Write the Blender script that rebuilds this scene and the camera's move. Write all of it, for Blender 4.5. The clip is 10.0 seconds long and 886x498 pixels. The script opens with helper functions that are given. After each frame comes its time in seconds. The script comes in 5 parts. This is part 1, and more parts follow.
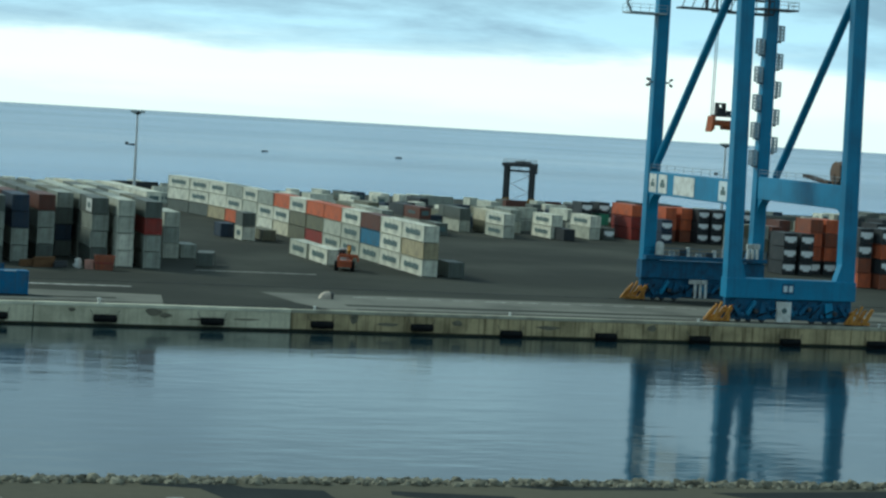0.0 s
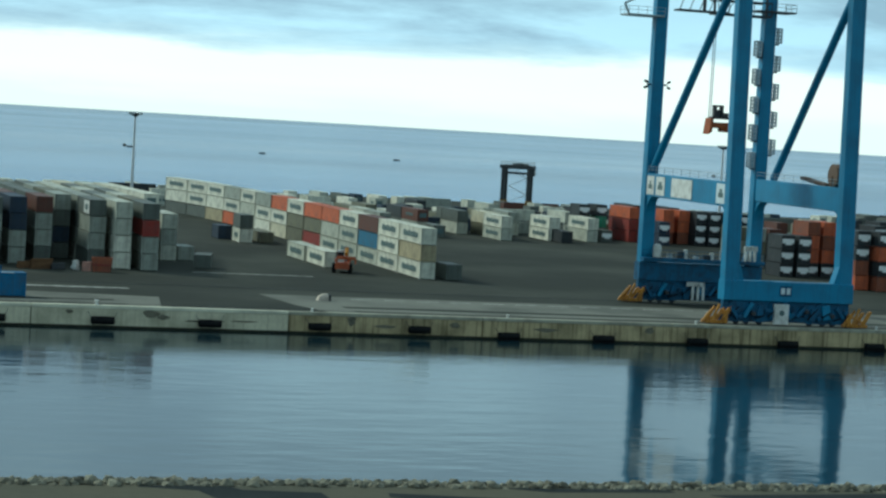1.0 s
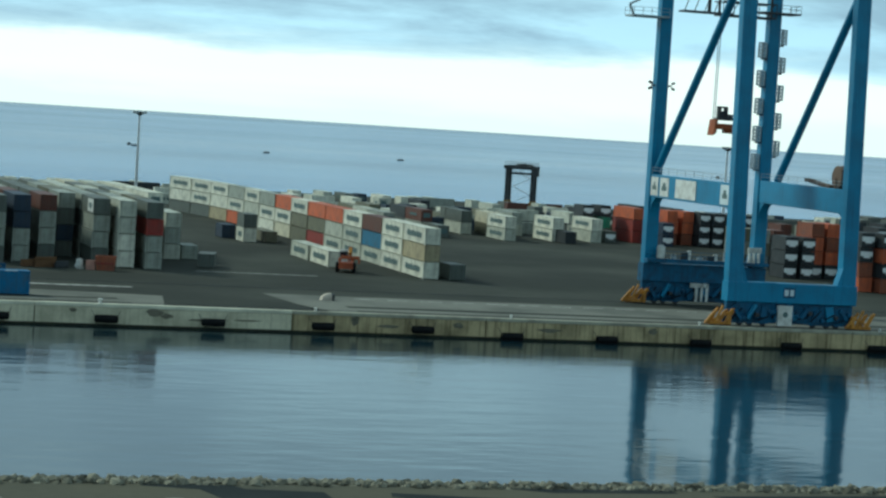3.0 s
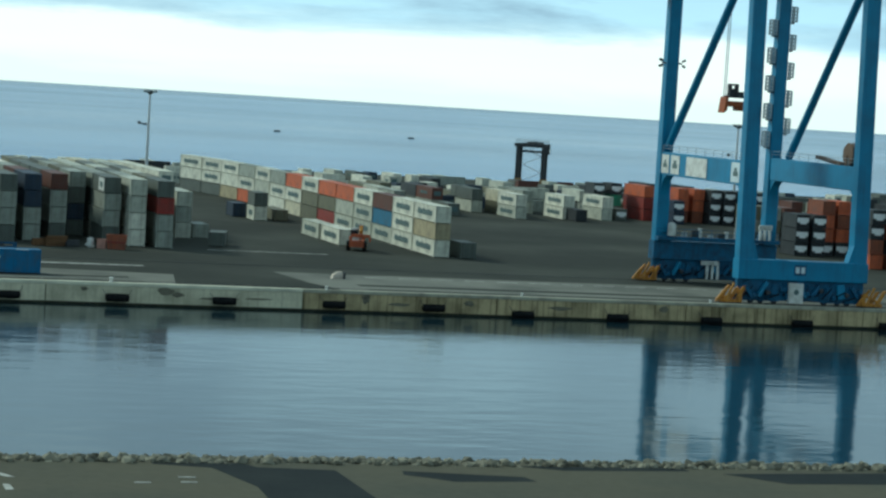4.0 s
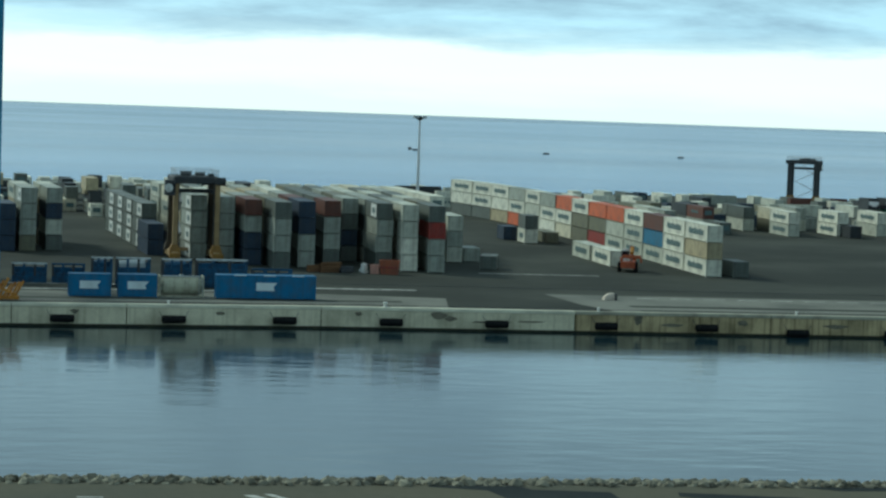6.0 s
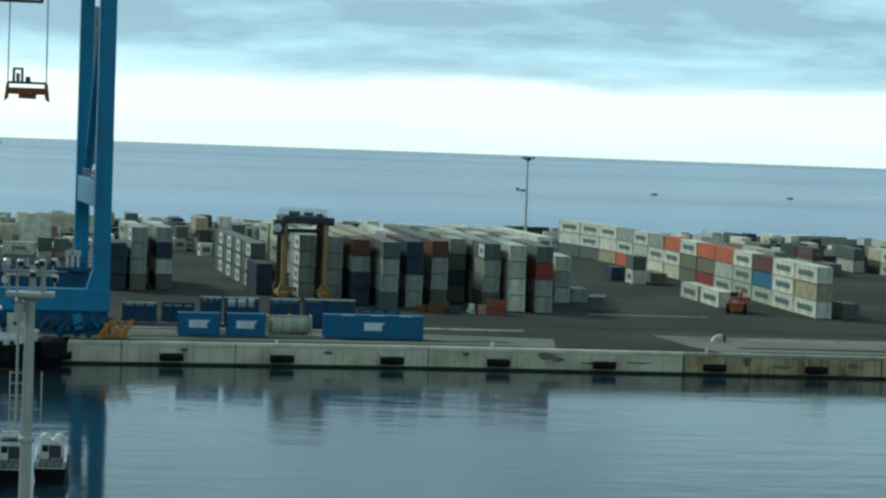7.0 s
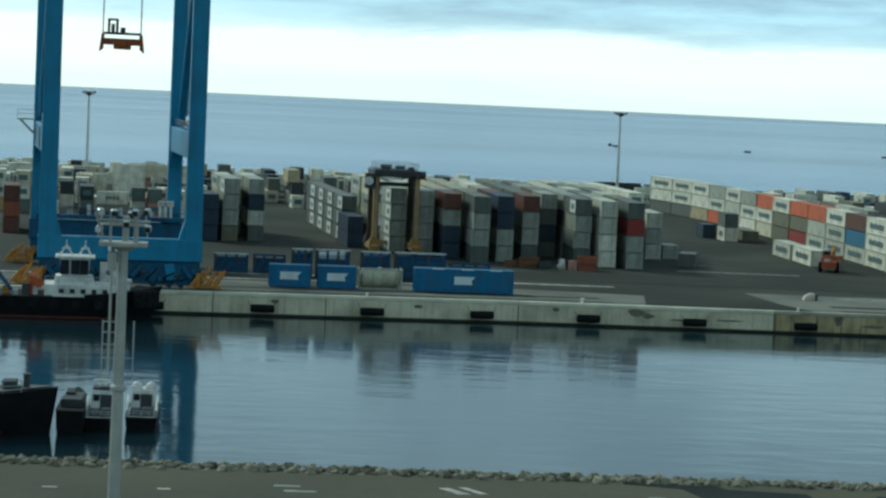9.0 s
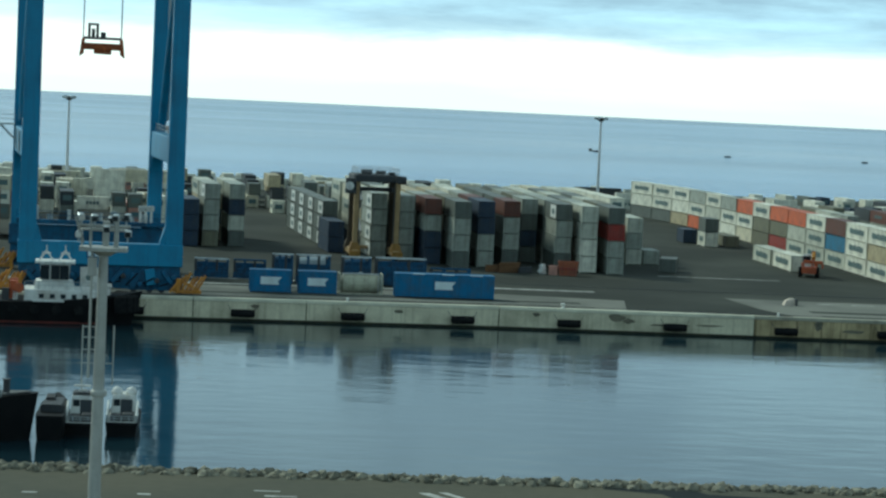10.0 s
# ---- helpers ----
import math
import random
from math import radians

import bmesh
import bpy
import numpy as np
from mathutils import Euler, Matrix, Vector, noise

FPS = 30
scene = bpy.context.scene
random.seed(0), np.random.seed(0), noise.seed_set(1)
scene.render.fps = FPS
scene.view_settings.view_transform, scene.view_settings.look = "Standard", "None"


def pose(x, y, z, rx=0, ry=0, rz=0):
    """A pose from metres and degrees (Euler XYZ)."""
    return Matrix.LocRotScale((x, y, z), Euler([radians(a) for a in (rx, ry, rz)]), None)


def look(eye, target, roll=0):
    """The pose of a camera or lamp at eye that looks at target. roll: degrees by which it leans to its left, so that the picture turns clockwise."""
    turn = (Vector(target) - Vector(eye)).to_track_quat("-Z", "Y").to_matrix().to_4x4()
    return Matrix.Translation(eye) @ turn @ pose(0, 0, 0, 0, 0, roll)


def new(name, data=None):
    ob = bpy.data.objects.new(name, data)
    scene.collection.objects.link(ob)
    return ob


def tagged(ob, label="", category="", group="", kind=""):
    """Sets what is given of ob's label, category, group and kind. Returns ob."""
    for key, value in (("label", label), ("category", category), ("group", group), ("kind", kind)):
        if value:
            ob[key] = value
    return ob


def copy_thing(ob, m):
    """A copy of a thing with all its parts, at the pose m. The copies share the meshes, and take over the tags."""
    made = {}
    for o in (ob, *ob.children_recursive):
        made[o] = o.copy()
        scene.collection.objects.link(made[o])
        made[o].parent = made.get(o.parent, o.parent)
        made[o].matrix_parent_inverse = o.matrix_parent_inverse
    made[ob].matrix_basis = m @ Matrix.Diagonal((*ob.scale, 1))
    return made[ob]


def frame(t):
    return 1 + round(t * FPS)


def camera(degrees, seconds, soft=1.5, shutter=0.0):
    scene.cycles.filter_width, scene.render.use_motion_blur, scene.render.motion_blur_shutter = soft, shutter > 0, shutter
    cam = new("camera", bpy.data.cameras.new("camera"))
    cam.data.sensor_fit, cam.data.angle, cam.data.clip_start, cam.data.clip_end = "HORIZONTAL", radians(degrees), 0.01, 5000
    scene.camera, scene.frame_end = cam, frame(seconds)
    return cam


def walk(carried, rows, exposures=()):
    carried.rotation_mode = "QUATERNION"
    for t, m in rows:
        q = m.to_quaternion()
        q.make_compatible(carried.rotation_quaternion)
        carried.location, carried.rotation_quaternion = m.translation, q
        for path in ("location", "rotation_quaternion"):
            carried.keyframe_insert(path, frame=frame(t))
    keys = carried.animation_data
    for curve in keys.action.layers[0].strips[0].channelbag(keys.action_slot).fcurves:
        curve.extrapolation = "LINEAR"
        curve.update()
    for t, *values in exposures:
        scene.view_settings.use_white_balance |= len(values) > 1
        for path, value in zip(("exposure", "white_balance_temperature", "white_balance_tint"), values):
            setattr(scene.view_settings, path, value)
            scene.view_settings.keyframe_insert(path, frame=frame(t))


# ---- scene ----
# ---- camera: turns on the spot, on a high deck across the basin ----
cam = camera(22.185, 10.0, soft=2.5)
EYE = Vector((0.0, 0.0, 24.6))


def aim(az, down, roll):
    a, d = radians(az), radians(down)
    way = Vector((math.sin(a) * math.cos(d), math.cos(a) * math.cos(d), -math.sin(d)))
    return look(EYE, EYE + 100 * way, roll)


PATH = [
    (0.0, 17.079, 3.388, 3.369), (0.3, 17.005, 3.388, 3.387), (0.5, 17.034, 3.424, 3.424),
    (0.7, 17.051, 3.453, 3.432), (1.0, 17.135, 3.331, 3.404), (1.2, 17.279, 3.338, 3.653),
    (1.5, 17.228, 3.375, 3.713), (1.7, 17.095, 3.211, 3.680), (2.0, 16.882, 3.434, 3.580),
    (2.2, 16.994, 3.508, 3.565), (2.5, 17.090, 3.445, 3.494), (2.7, 17.051, 3.333, 3.642),
    (3.8, 17.028, 3.494, 3.680), (4.0, 16.804, 3.905, 3.524), (4.2, 16.849, 3.797, 3.377),
    (4.3, 16.897, 3.664, 3.368), (4.5, 15.984, 3.784, 3.068), (4.7, 14.696, 3.921, 2.673),
    (4.8, 14.121, 3.970, 2.513), (5.0, 13.245, 3.822, 2.485), (5.2, 12.660, 3.720, 2.365),
    (5.5, 11.520, 3.726, 2.226), (5.7, 10.827, 3.720, 2.206), (6.0, 9.908, 3.682, 2.020),
    (6.2, 9.207, 3.715, 1.948), (7.3, 6.392, 2.561, 2.084), (7.5, 5.855, 2.644, 2.110),
    (7.7, 5.508, 2.892, 2.271), (8.0, 5.161, 3.573, 2.334), (8.2, 5.086, 3.755, 2.687),
    (8.5, 4.861, 4.114, 2.433), (8.7, 4.801, 4.112, 2.678), (9.0, 4.882, 4.001, 2.624),
    (9.5, 5.057, 4.339, 2.609), (10.0, 5.368, 3.851, 2.666),
]
walk(cam, [(t, aim(a, d, r)) for t, a, d, r in PATH], [(0.0, 0.0, 5700, -12), (5.0, 0.0, 5700, -12), (7.3, -0.03, 5750, -12), (9.0, -0.04, 5750, -12), (9.5, 0.09, 5750, -12), (10.0, 0.10, 5750, -12)])

# ---- sky and sun: broken overcast with a bright clear band low over the sea ----
SUN_EL, SUN_AZ = 36.0, -44.0      # degrees; azimuth from +y towards +x
scene.view_settings.exposure = 0.0


def sky_world():
    w = bpy.data.worlds.new("overcast_sky")
    scene.world = w
    w.use_nodes = True
    nt = w.node_tree
    nt.nodes.clear()
    N, L = nt.nodes.new, nt.links.new
    out, bg = N("ShaderNodeOutputWorld"), N("ShaderNodeBackground")
    tc = N("ShaderNodeTexCoord")
    sep = N("ShaderNodeSeparateXYZ")
    L(tc.outputs["Generated"], sep.inputs[0])
    sky = N("ShaderNodeTexSky")
    sky.sky_type, sky.sun_disc = "NISHITA", False
    sky.sun_elevation, sky.sun_rotation = radians(SUN_EL), radians(SUN_AZ)
    skyd = N("ShaderNodeMixRGB")
    skyd.blend_type, skyd.inputs[0].default_value = "MULTIPLY", 1.0
    skyd.inputs[2].default_value = (0.12, 0.12, 0.12, 1)
    L(sky.outputs[0], skyd.inputs[1])
    # cloud sheets, drawn out along the horizon
    mp = N("ShaderNodeMapping")
    mp.inputs["Scale"].default_value = (7.0, 7.0, 52.0)
    mp.inputs["Location"].default_value = (1.3, 0.4, 0.2)
    L(tc.outputs["Generated"], mp.inputs[0])
    n1 = N("ShaderNodeTexNoise")
    n1.inputs["Scale"].default_value, n1.inputs["Detail"].default_value, n1.inputs["Roughness"].default_value = 1.0, 10.0, 0.62
    n1.inputs["Distortion"].default_value = 0.3
    L(mp.outputs[0], n1.inputs["Vector"])
    # edge of the bright band, wavering with the clouds
    ma = N("ShaderNodeMath")
    ma.operation = "MULTIPLY_ADD"
    ma.inputs[1].default_value, ma.inputs[2].default_value = 0.030, -0.015
    L(n1.outputs[0], ma.inputs[0])
    el = N("ShaderNodeMath")
    el.operation = "ADD"
    L(sep.outputs[2], el.inputs[0])
    L(ma.outputs[0], el.inputs[1])
    band = N("ShaderNodeValToRGB")
    cr = band.color_ramp
    cr.elements[0].position, cr.elements[0].color = 0.0, (1.10, 1.12, 1.06, 1)
    cr.elements[1].position, cr.elements[1].color = 1.0, (0.32, 0.36, 0.40, 1)
    for p, c in ((0.010, (1.25, 1.24, 1.18)), (0.0245, (1.20, 1.22, 1.20)), (0.0285, (0.72, 0.88, 1.00)),
                 (0.036, (0.50, 0.66, 0.82)), (0.050, (0.44, 0.58, 0.725)), (0.09, (0.455, 0.565, 0.675)),
                 (0.22, (0.50, 0.57, 0.64)), (0.38, (0.33, 0.37, 0.41)), (0.6, (0.32, 0.36, 0.40))):
        e = cr.elements.new(p)
        e.color = (*c, 1)
    L(el.outputs[0], band.inputs[0])
    # lighter and darker cloud inside the sheets
    mp2 = N("ShaderNodeMapping")
    mp2.inputs["Scale"].default_value = (8.5, 8.5, 46.0)
    mp2.inputs["Location"].default_value = (4.1, 2.0, 0.7)
    L(tc.outputs["Generated"], mp2.inputs[0])
    n2 = N("ShaderNodeTexNoise")
    n2.inputs["Scale"].default_value, n2.inputs["Detail"].default_value = 1.0, 9.0
    n2.inputs["Roughness"].default_value, n2.inputs["Distortion"].default_value = 0.58, 0.15
    L(mp2.outputs[0], n2.inputs["Vector"])
    r2 = N("ShaderNodeValToRGB")
    r2.color_ramp.elements[0].position, r2.color_ramp.elements[0].color = 0.43, (0.84, 0.87, 0.91, 1)
    r2.color_ramp.elements[1].position, r2.color_ramp.elements[1].color = 0.60, (1.38, 1.42, 1.38, 1)
    L(n2.outputs[0], r2.inputs[0])
    above = N("ShaderNodeMapRange")
    above.inputs["From Min"].default_value, above.inputs["From Max"].default_value = 0.026, 0.040
    L(el.outputs[0], above.inputs["Value"])
    mul = N("ShaderNodeMixRGB")
    mul.blend_type = "MULTIPLY"
    L(above.outputs[0], mul.inputs[0])
    L(band.outputs[0], mul.inputs[1])
    L(r2.outputs[0], mul.inputs[2])
    add = N("ShaderNodeMixRGB")
    add.blend_type, add.inputs[0].default_value = "MIX", 0.12
    L(mul.outputs[0], add.inputs[1])
    L(skyd.outputs[0], add.inputs[2])
    L(add.outputs[0], bg.inputs[0])
    bg.inputs[1].default_value = 1.0
    L(bg.outputs[0], out.inputs[0])


sky_world()
sun = new("sun", bpy.data.lights.new("sun", "SUN"))
sun.data.energy, sun.data.angle, sun.data.color = 2.4, radians(12), (1.0, 0.94, 0.84)
_a, _e = radians(SUN_AZ), radians(SUN_EL)
sun.matrix_world = look((0, 0, 80), Vector((0, 0, 80)) - 10 * Vector((math.sin(_a) * math.cos(_e), math.cos(_a) * math.cos(_e), math.sin(_e))))

# ---- materials ----
MATS = {}


def mat(name, col, rough=0.6, metal=0.0, dirt=(0.1, 0.09, 0.08), amount=0.25, scale=0.6, fine=6.0, bump=0.15, streak=0.0, vary=0.0, coord="Object", spec=0.3, island=0.0):
    """A painted, concrete or asphalt surface: base colour, stains at two sizes, vertical streaks, fine relief."""
    if name in MATS:
        return MATS[name]
    m = bpy.data.materials.new(name)
    m.use_nodes = True
    nt = m.node_tree
    N, L = nt.nodes.new, nt.links.new
    b = nt.nodes["Principled BSDF"]
    b.inputs["Roughness"].default_value, b.inputs["Metallic"].default_value = rough, metal
    b.inputs["Specular IOR Level"].default_value = spec if rough < 0.8 else 0.06
    tc = N("ShaderNodeTexCoord")
    big, small = N("ShaderNodeTexNoise"), N("ShaderNodeTexNoise")
    big.inputs["Scale"].default_value, big.inputs["Detail"].default_value = scale, 6
    small.inputs["Scale"].default_value, small.inputs["Detail"].default_value = fine, 4
    L(tc.outputs[coord], big.inputs["Vector"])
    L(tc.outputs[coord], small.inputs["Vector"])
    ramp = N("ShaderNodeValToRGB")
    ramp.color_ramp.elements[0].position, ramp.color_ramp.elements[1].position = 0.42, 0.72
    L(big.outputs[0], ramp.inputs[0])
    fac = N("ShaderNodeMath")
    fac.operation = "MULTIPLY"
    L(ramp.outputs[0], fac.inputs[0])
    fac.inputs[1].default_value = amount
    mix = N("ShaderNodeMixRGB")
    mix.inputs[1].default_value, mix.inputs[2].default_value = (*col, 1), (*dirt, 1)
    L(fac.outputs[0], mix.inputs[0])
    last = mix.outputs[0]
    if streak:
        mp = N("ShaderNodeMapping")
        mp.inputs["Scale"].default_value = (2.6, 2.6, 0.12)
        L(tc.outputs[coord], mp.inputs[0])
        sn = N("ShaderNodeTexNoise")
        sn.inputs["Scale"].default_value, sn.inputs["Detail"].default_value = 1.0, 5
        L(mp.outputs[0], sn.inputs["Vector"])
        sr = N("ShaderNodeValToRGB")
        sr.color_ramp.elements[0].position, sr.color_ramp.elements[1].position = 0.50, 0.70
        L(sn.outputs[0], sr.inputs[0])
        sf = N("ShaderNodeMath")
        sf.operation = "MULTIPLY"
        L(sr.outputs[0], sf.inputs[0])
        sf.inputs[1].default_value = streak
        mx = N("ShaderNodeMixRGB")
        L(sf.outputs[0], mx.inputs[0])
        L(last, mx.inputs[1])
        mx.inputs[2].default_value = (dirt[0] * 0.8, dirt[1] * 0.7, dirt[2] * 0.6, 1)
        last = mx.outputs[0]
    hv = N("ShaderNodeHueSaturation")
    L(last, hv.inputs["Color"])
    val = N("ShaderNodeMath")
    val.operation = "MULTIPLY_ADD"
    L(small.outputs[0], val.inputs[0])
    val.inputs[1].default_value, val.inputs[2].default_value = 0.30, 0.85
    if vary or island:
        oi = N("ShaderNodeObjectInfo") if vary else N("ShaderNodeNewGeometry")
        vary = vary or island
        v2 = N("ShaderNodeMath")
        v2.operation = "MULTIPLY_ADD"
        L(oi.outputs["Random Per Island" if island else "Random"], v2.inputs[0])
        v2.inputs[1].default_value = vary
        L(val.outputs[0], v2.inputs[2])
        sb = N("ShaderNodeMath")
        sb.operation = "SUBTRACT"
        L(v2.outputs[0], sb.inputs[0])
        sb.inputs[1].default_value = vary / 2
        L(sb.outputs[0], hv.inputs["Value"])
    else:
        L(val.outputs[0], hv.inputs["Value"])
    L(hv.outputs[0], b.inputs["Base Color"])
    if bump:
        bp = N("ShaderNodeBump")
        bp.inputs["Strength"].default_value, bp.inputs["Distance"].default_value = bump, 0.05
        L(small.outputs[0], bp.inputs["Height"])
        L(bp.outputs[0], b.inputs["Normal"])
    MATS[name] = m
    return m


def water_material():
    m = bpy.data.materials.new("harbour_water")
    m.use_nodes = True
    nt = m.node_tree
    N, L = nt.nodes.new, nt.links.new
    b = nt.nodes["Principled BSDF"]
    b.inputs["Base Color"].default_value = (0.022, 0.045, 0.055, 1)
    b.inputs["IOR"].default_value = 1.33
    tc = N("ShaderNodeTexCoord")

    def noise_at(sx, sy, detail):
        mp = N("ShaderNodeMapping")
        mp.inputs["Scale"].default_value = (sx, sy, 1)
        L(tc.outputs["Object"], mp.inputs[0])
        n = N("ShaderNodeTexNoise")
        n.inputs["Scale"].default_value, n.inputs["Detail"].default_value = 1.0, detail
        L(mp.outputs[0], n.inputs["Vector"])
        return n.outputs[0]
    # ripples, and slicks and cat's-paws that change how rough they are
    rip, swell, slick = noise_at(0.9, 1.3, 3), noise_at(0.10, 0.22, 3), noise_at(0.011, 0.042, 4)
    mp3 = noise_at(0.0006, 0.0028, 2)
    rr = N("ShaderNodeValToRGB")
    rr.color_ramp.elements[0].position, rr.color_ramp.elements[1].position = 0.46, 0.72
    L(slick, rr.inputs[0])
    b1 = N("ShaderNodeBump")
    b1.inputs["Distance"].default_value = 0.030
    st = N("ShaderNodeMath")
    st.operation = "MULTIPLY_ADD"
    L(rr.outputs[0], st.inputs[0])
    st.inputs[1].default_value, st.inputs[2].default_value = 0.60, 0.20
    # the wind reaches the water under the quay; the near side lies calmer
    sp = N("ShaderNodeSeparateXYZ")
    L(tc.outputs["Object"], sp.inputs[0])
    lee = N("ShaderNodeMapRange")
    lee.inputs["From Min"].default_value, lee.inputs["From Max"].default_value = 180, 245
    lee.inputs["To Min"].default_value, lee.inputs["To Max"].default_value = 0.14, 1.25
    L(sp.outputs[1], lee.inputs["Value"])

    def wind(strength):
        w = N("ShaderNodeMath")
        w.operation = "MULTIPLY"
        L(lee.outputs[0], w.inputs[0])
        if isinstance(strength, float):
            w.inputs[1].default_value = strength
        else:
            L(strength, w.inputs[1])
        return w.outputs[0]
    L(wind(st.outputs[0]), b1.inputs["Strength"])
    L(rip, b1.inputs["Height"])
    # short wavelets between ripple and swell, that tear the edges of reflections
    b3 = N("ShaderNodeBump")
    b3.inputs["Distance"].default_value = 0.075
    b3.inputs["Strength"].default_value = 0.24
    L(noise_at(0.22, 0.55, 2), b3.inputs["Height"])
    b2 = N("ShaderNodeBump")
    b2.inputs["Strength"].default_value, b2.inputs["Distance"].default_value = 0.36, 0.14
    L(swell, b2.inputs["Height"])
    L(b1.outputs[0], b3.inputs["Normal"])
    L(b3.outputs[0], b2.inputs["Normal"])
    L(b2.outputs[0], b.inputs["Normal"])
    ro = N("ShaderNodeMath")
    ro.operation = "MULTIPLY_ADD"
    L(mp3, ro.inputs[0])
    ro.inputs[1].default_value, ro.inputs[2].default_value = 0.16, 0.0
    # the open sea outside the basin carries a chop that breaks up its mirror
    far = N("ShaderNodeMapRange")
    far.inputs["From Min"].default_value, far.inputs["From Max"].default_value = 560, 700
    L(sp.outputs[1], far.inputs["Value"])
    rm = N("ShaderNodeMath")
    rm.operation = "MULTIPLY_ADD"
    L(mp3, rm.inputs[0])
    rm.inputs[1].default_value, rm.inputs[2].default_value = 0.14, 0.14
    rmix = N("ShaderNodeMix")
    L(far.outputs[0], rmix.inputs[0])
    L(ro.outputs[0], rmix.inputs[2])
    L(rm.outputs[0], rmix.inputs[3])
    L(rmix.outputs[0], b.inputs["Roughness"])
    # open sea's base colour lightened to stand in for the sky it reflects
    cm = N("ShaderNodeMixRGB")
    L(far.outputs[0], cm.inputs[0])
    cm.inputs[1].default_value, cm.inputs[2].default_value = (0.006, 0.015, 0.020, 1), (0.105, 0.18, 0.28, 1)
    # wind streaks and ruffled far reach: changed sky reflection, painted into the sea's colour
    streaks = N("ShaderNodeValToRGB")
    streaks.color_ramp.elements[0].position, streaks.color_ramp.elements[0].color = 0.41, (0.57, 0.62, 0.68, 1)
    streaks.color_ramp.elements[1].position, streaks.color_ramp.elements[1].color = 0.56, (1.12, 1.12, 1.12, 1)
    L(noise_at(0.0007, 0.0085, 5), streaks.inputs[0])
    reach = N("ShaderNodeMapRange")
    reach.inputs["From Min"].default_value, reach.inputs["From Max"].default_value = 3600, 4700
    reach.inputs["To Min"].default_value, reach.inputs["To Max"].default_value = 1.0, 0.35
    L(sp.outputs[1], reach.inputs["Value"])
    # paler colour towards the yard side
    shore_pale = N("ShaderNodeMapRange")
    shore_pale.inputs["From Min"].default_value, shore_pale.inputs["From Max"].default_value = 640, 950
    shore_pale.inputs["To Min"].default_value, shore_pale.inputs["To Max"].default_value = 1.7, 1.0
    L(sp.outputs[1], shore_pale.inputs["Value"])
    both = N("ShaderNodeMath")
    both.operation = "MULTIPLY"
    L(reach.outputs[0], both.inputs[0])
    L(shore_pale.outputs[0], both.inputs[1])
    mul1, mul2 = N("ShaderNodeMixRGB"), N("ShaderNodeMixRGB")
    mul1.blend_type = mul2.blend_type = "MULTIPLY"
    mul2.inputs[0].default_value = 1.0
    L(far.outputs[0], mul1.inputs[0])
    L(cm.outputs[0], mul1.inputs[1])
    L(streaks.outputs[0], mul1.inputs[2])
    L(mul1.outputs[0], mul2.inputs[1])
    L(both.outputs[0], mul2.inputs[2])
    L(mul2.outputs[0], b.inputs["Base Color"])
    return m


BLUE = (0.030, 0.208, 0.372)
M_CRANE = mat("crane_blue_paint", BLUE, 0.42, dirt=(0.02, 0.05, 0.09), amount=0.35, scale=0.35, streak=0.25)
# grimy blue for the drives; on landside sills it also paints in shade
M_CRANE_DK = mat("crane_blue_grimy_shaded", (0.016, 0.105, 0.21), 0.6, dirt=(0.02, 0.02, 0.025), amount=0.6, scale=0.9, streak=0.3)
M_STEEL = mat("galvanised_steel", (0.38, 0.42, 0.43), 0.45, 0.6, dirt=(0.2, 0.2, 0.2), amount=0.4, scale=1.5)
M_DKSTEEL = mat("dark_steel", (0.05, 0.055, 0.06), 0.6, 0.3, amount=0.3, scale=1.5)
M_RUBBER = mat("black_rubber", (0.010, 0.011, 0.012), 0.85, dirt=(0.04, 0.04, 0.035), amount=0.35, scale=2)
M_ORANGE = mat("orange_paint", (0.50, 0.23, 0.035), 0.5, dirt=(0.16, 0.07, 0.03), amount=0.6, scale=1.2, streak=0.3)
M_SPREADER = mat("spreader_orange", (0.34, 0.085, 0.02), 0.5, dirt=(0.07, 0.03, 0.02), amount=0.6, scale=1.2)
M_YELLOW = mat("carrier_yellow", (0.27, 0.145, 0.028), 0.5, dirt=(0.10, 0.06, 0.02), amount=0.5, scale=0.8, streak=0.3)
M_WHITE = mat("white_paint", (0.68, 0.69, 0.65), 0.5, dirt=(0.30, 0.28, 0.24), amount=0.6, scale=0.9, streak=0.3)
M_LOGO = mat("logo_grey", (0.10, 0.15, 0.15), 0.6, amount=0.2)
M_LOGO_W = mat("logo_white", (0.62, 0.70, 0.72), 0.6, amount=0.2)
M_GLASS = mat("dark_glass", (0.015, 0.022, 0.028), 0.08, amount=0.1, bump=0.0)
M_CONC = mat("quay_concrete", (0.66, 0.62, 0.45), 0.9, dirt=(0.20, 0.18, 0.12), amount=0.6, scale=0.28, fine=3.0, bump=0.4, streak=0.3)
M_CONC_OLD = mat("weathered_concrete", (0.50, 0.41, 0.235), 0.9, dirt=(0.09, 0.08, 0.045), amount=0.75, scale=0.30, fine=3.0, bump=0.5, streak=0.75)
M_CAP = mat("kerb_concrete", (0.68, 0.66, 0.51), 0.85, dirt=(0.28, 0.27, 0.22), amount=0.5, scale=0.3, fine=4.0, bump=0.3)
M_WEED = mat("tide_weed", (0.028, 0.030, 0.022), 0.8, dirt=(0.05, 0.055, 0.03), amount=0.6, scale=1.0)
M_ASPHALT = mat("yard_asphalt", (0.041, 0.044, 0.038), 0.9, dirt=(0.084, 0.088, 0.073), amount=0.75, scale=0.035, fine=0.5, bump=0.3)
M_APRON = mat("apron_concrete", (0.19, 0.192, 0.165), 0.9, dirt=(0.085, 0.088, 0.08), amount=0.8, scale=0.09, fine=0.8, bump=0.3)
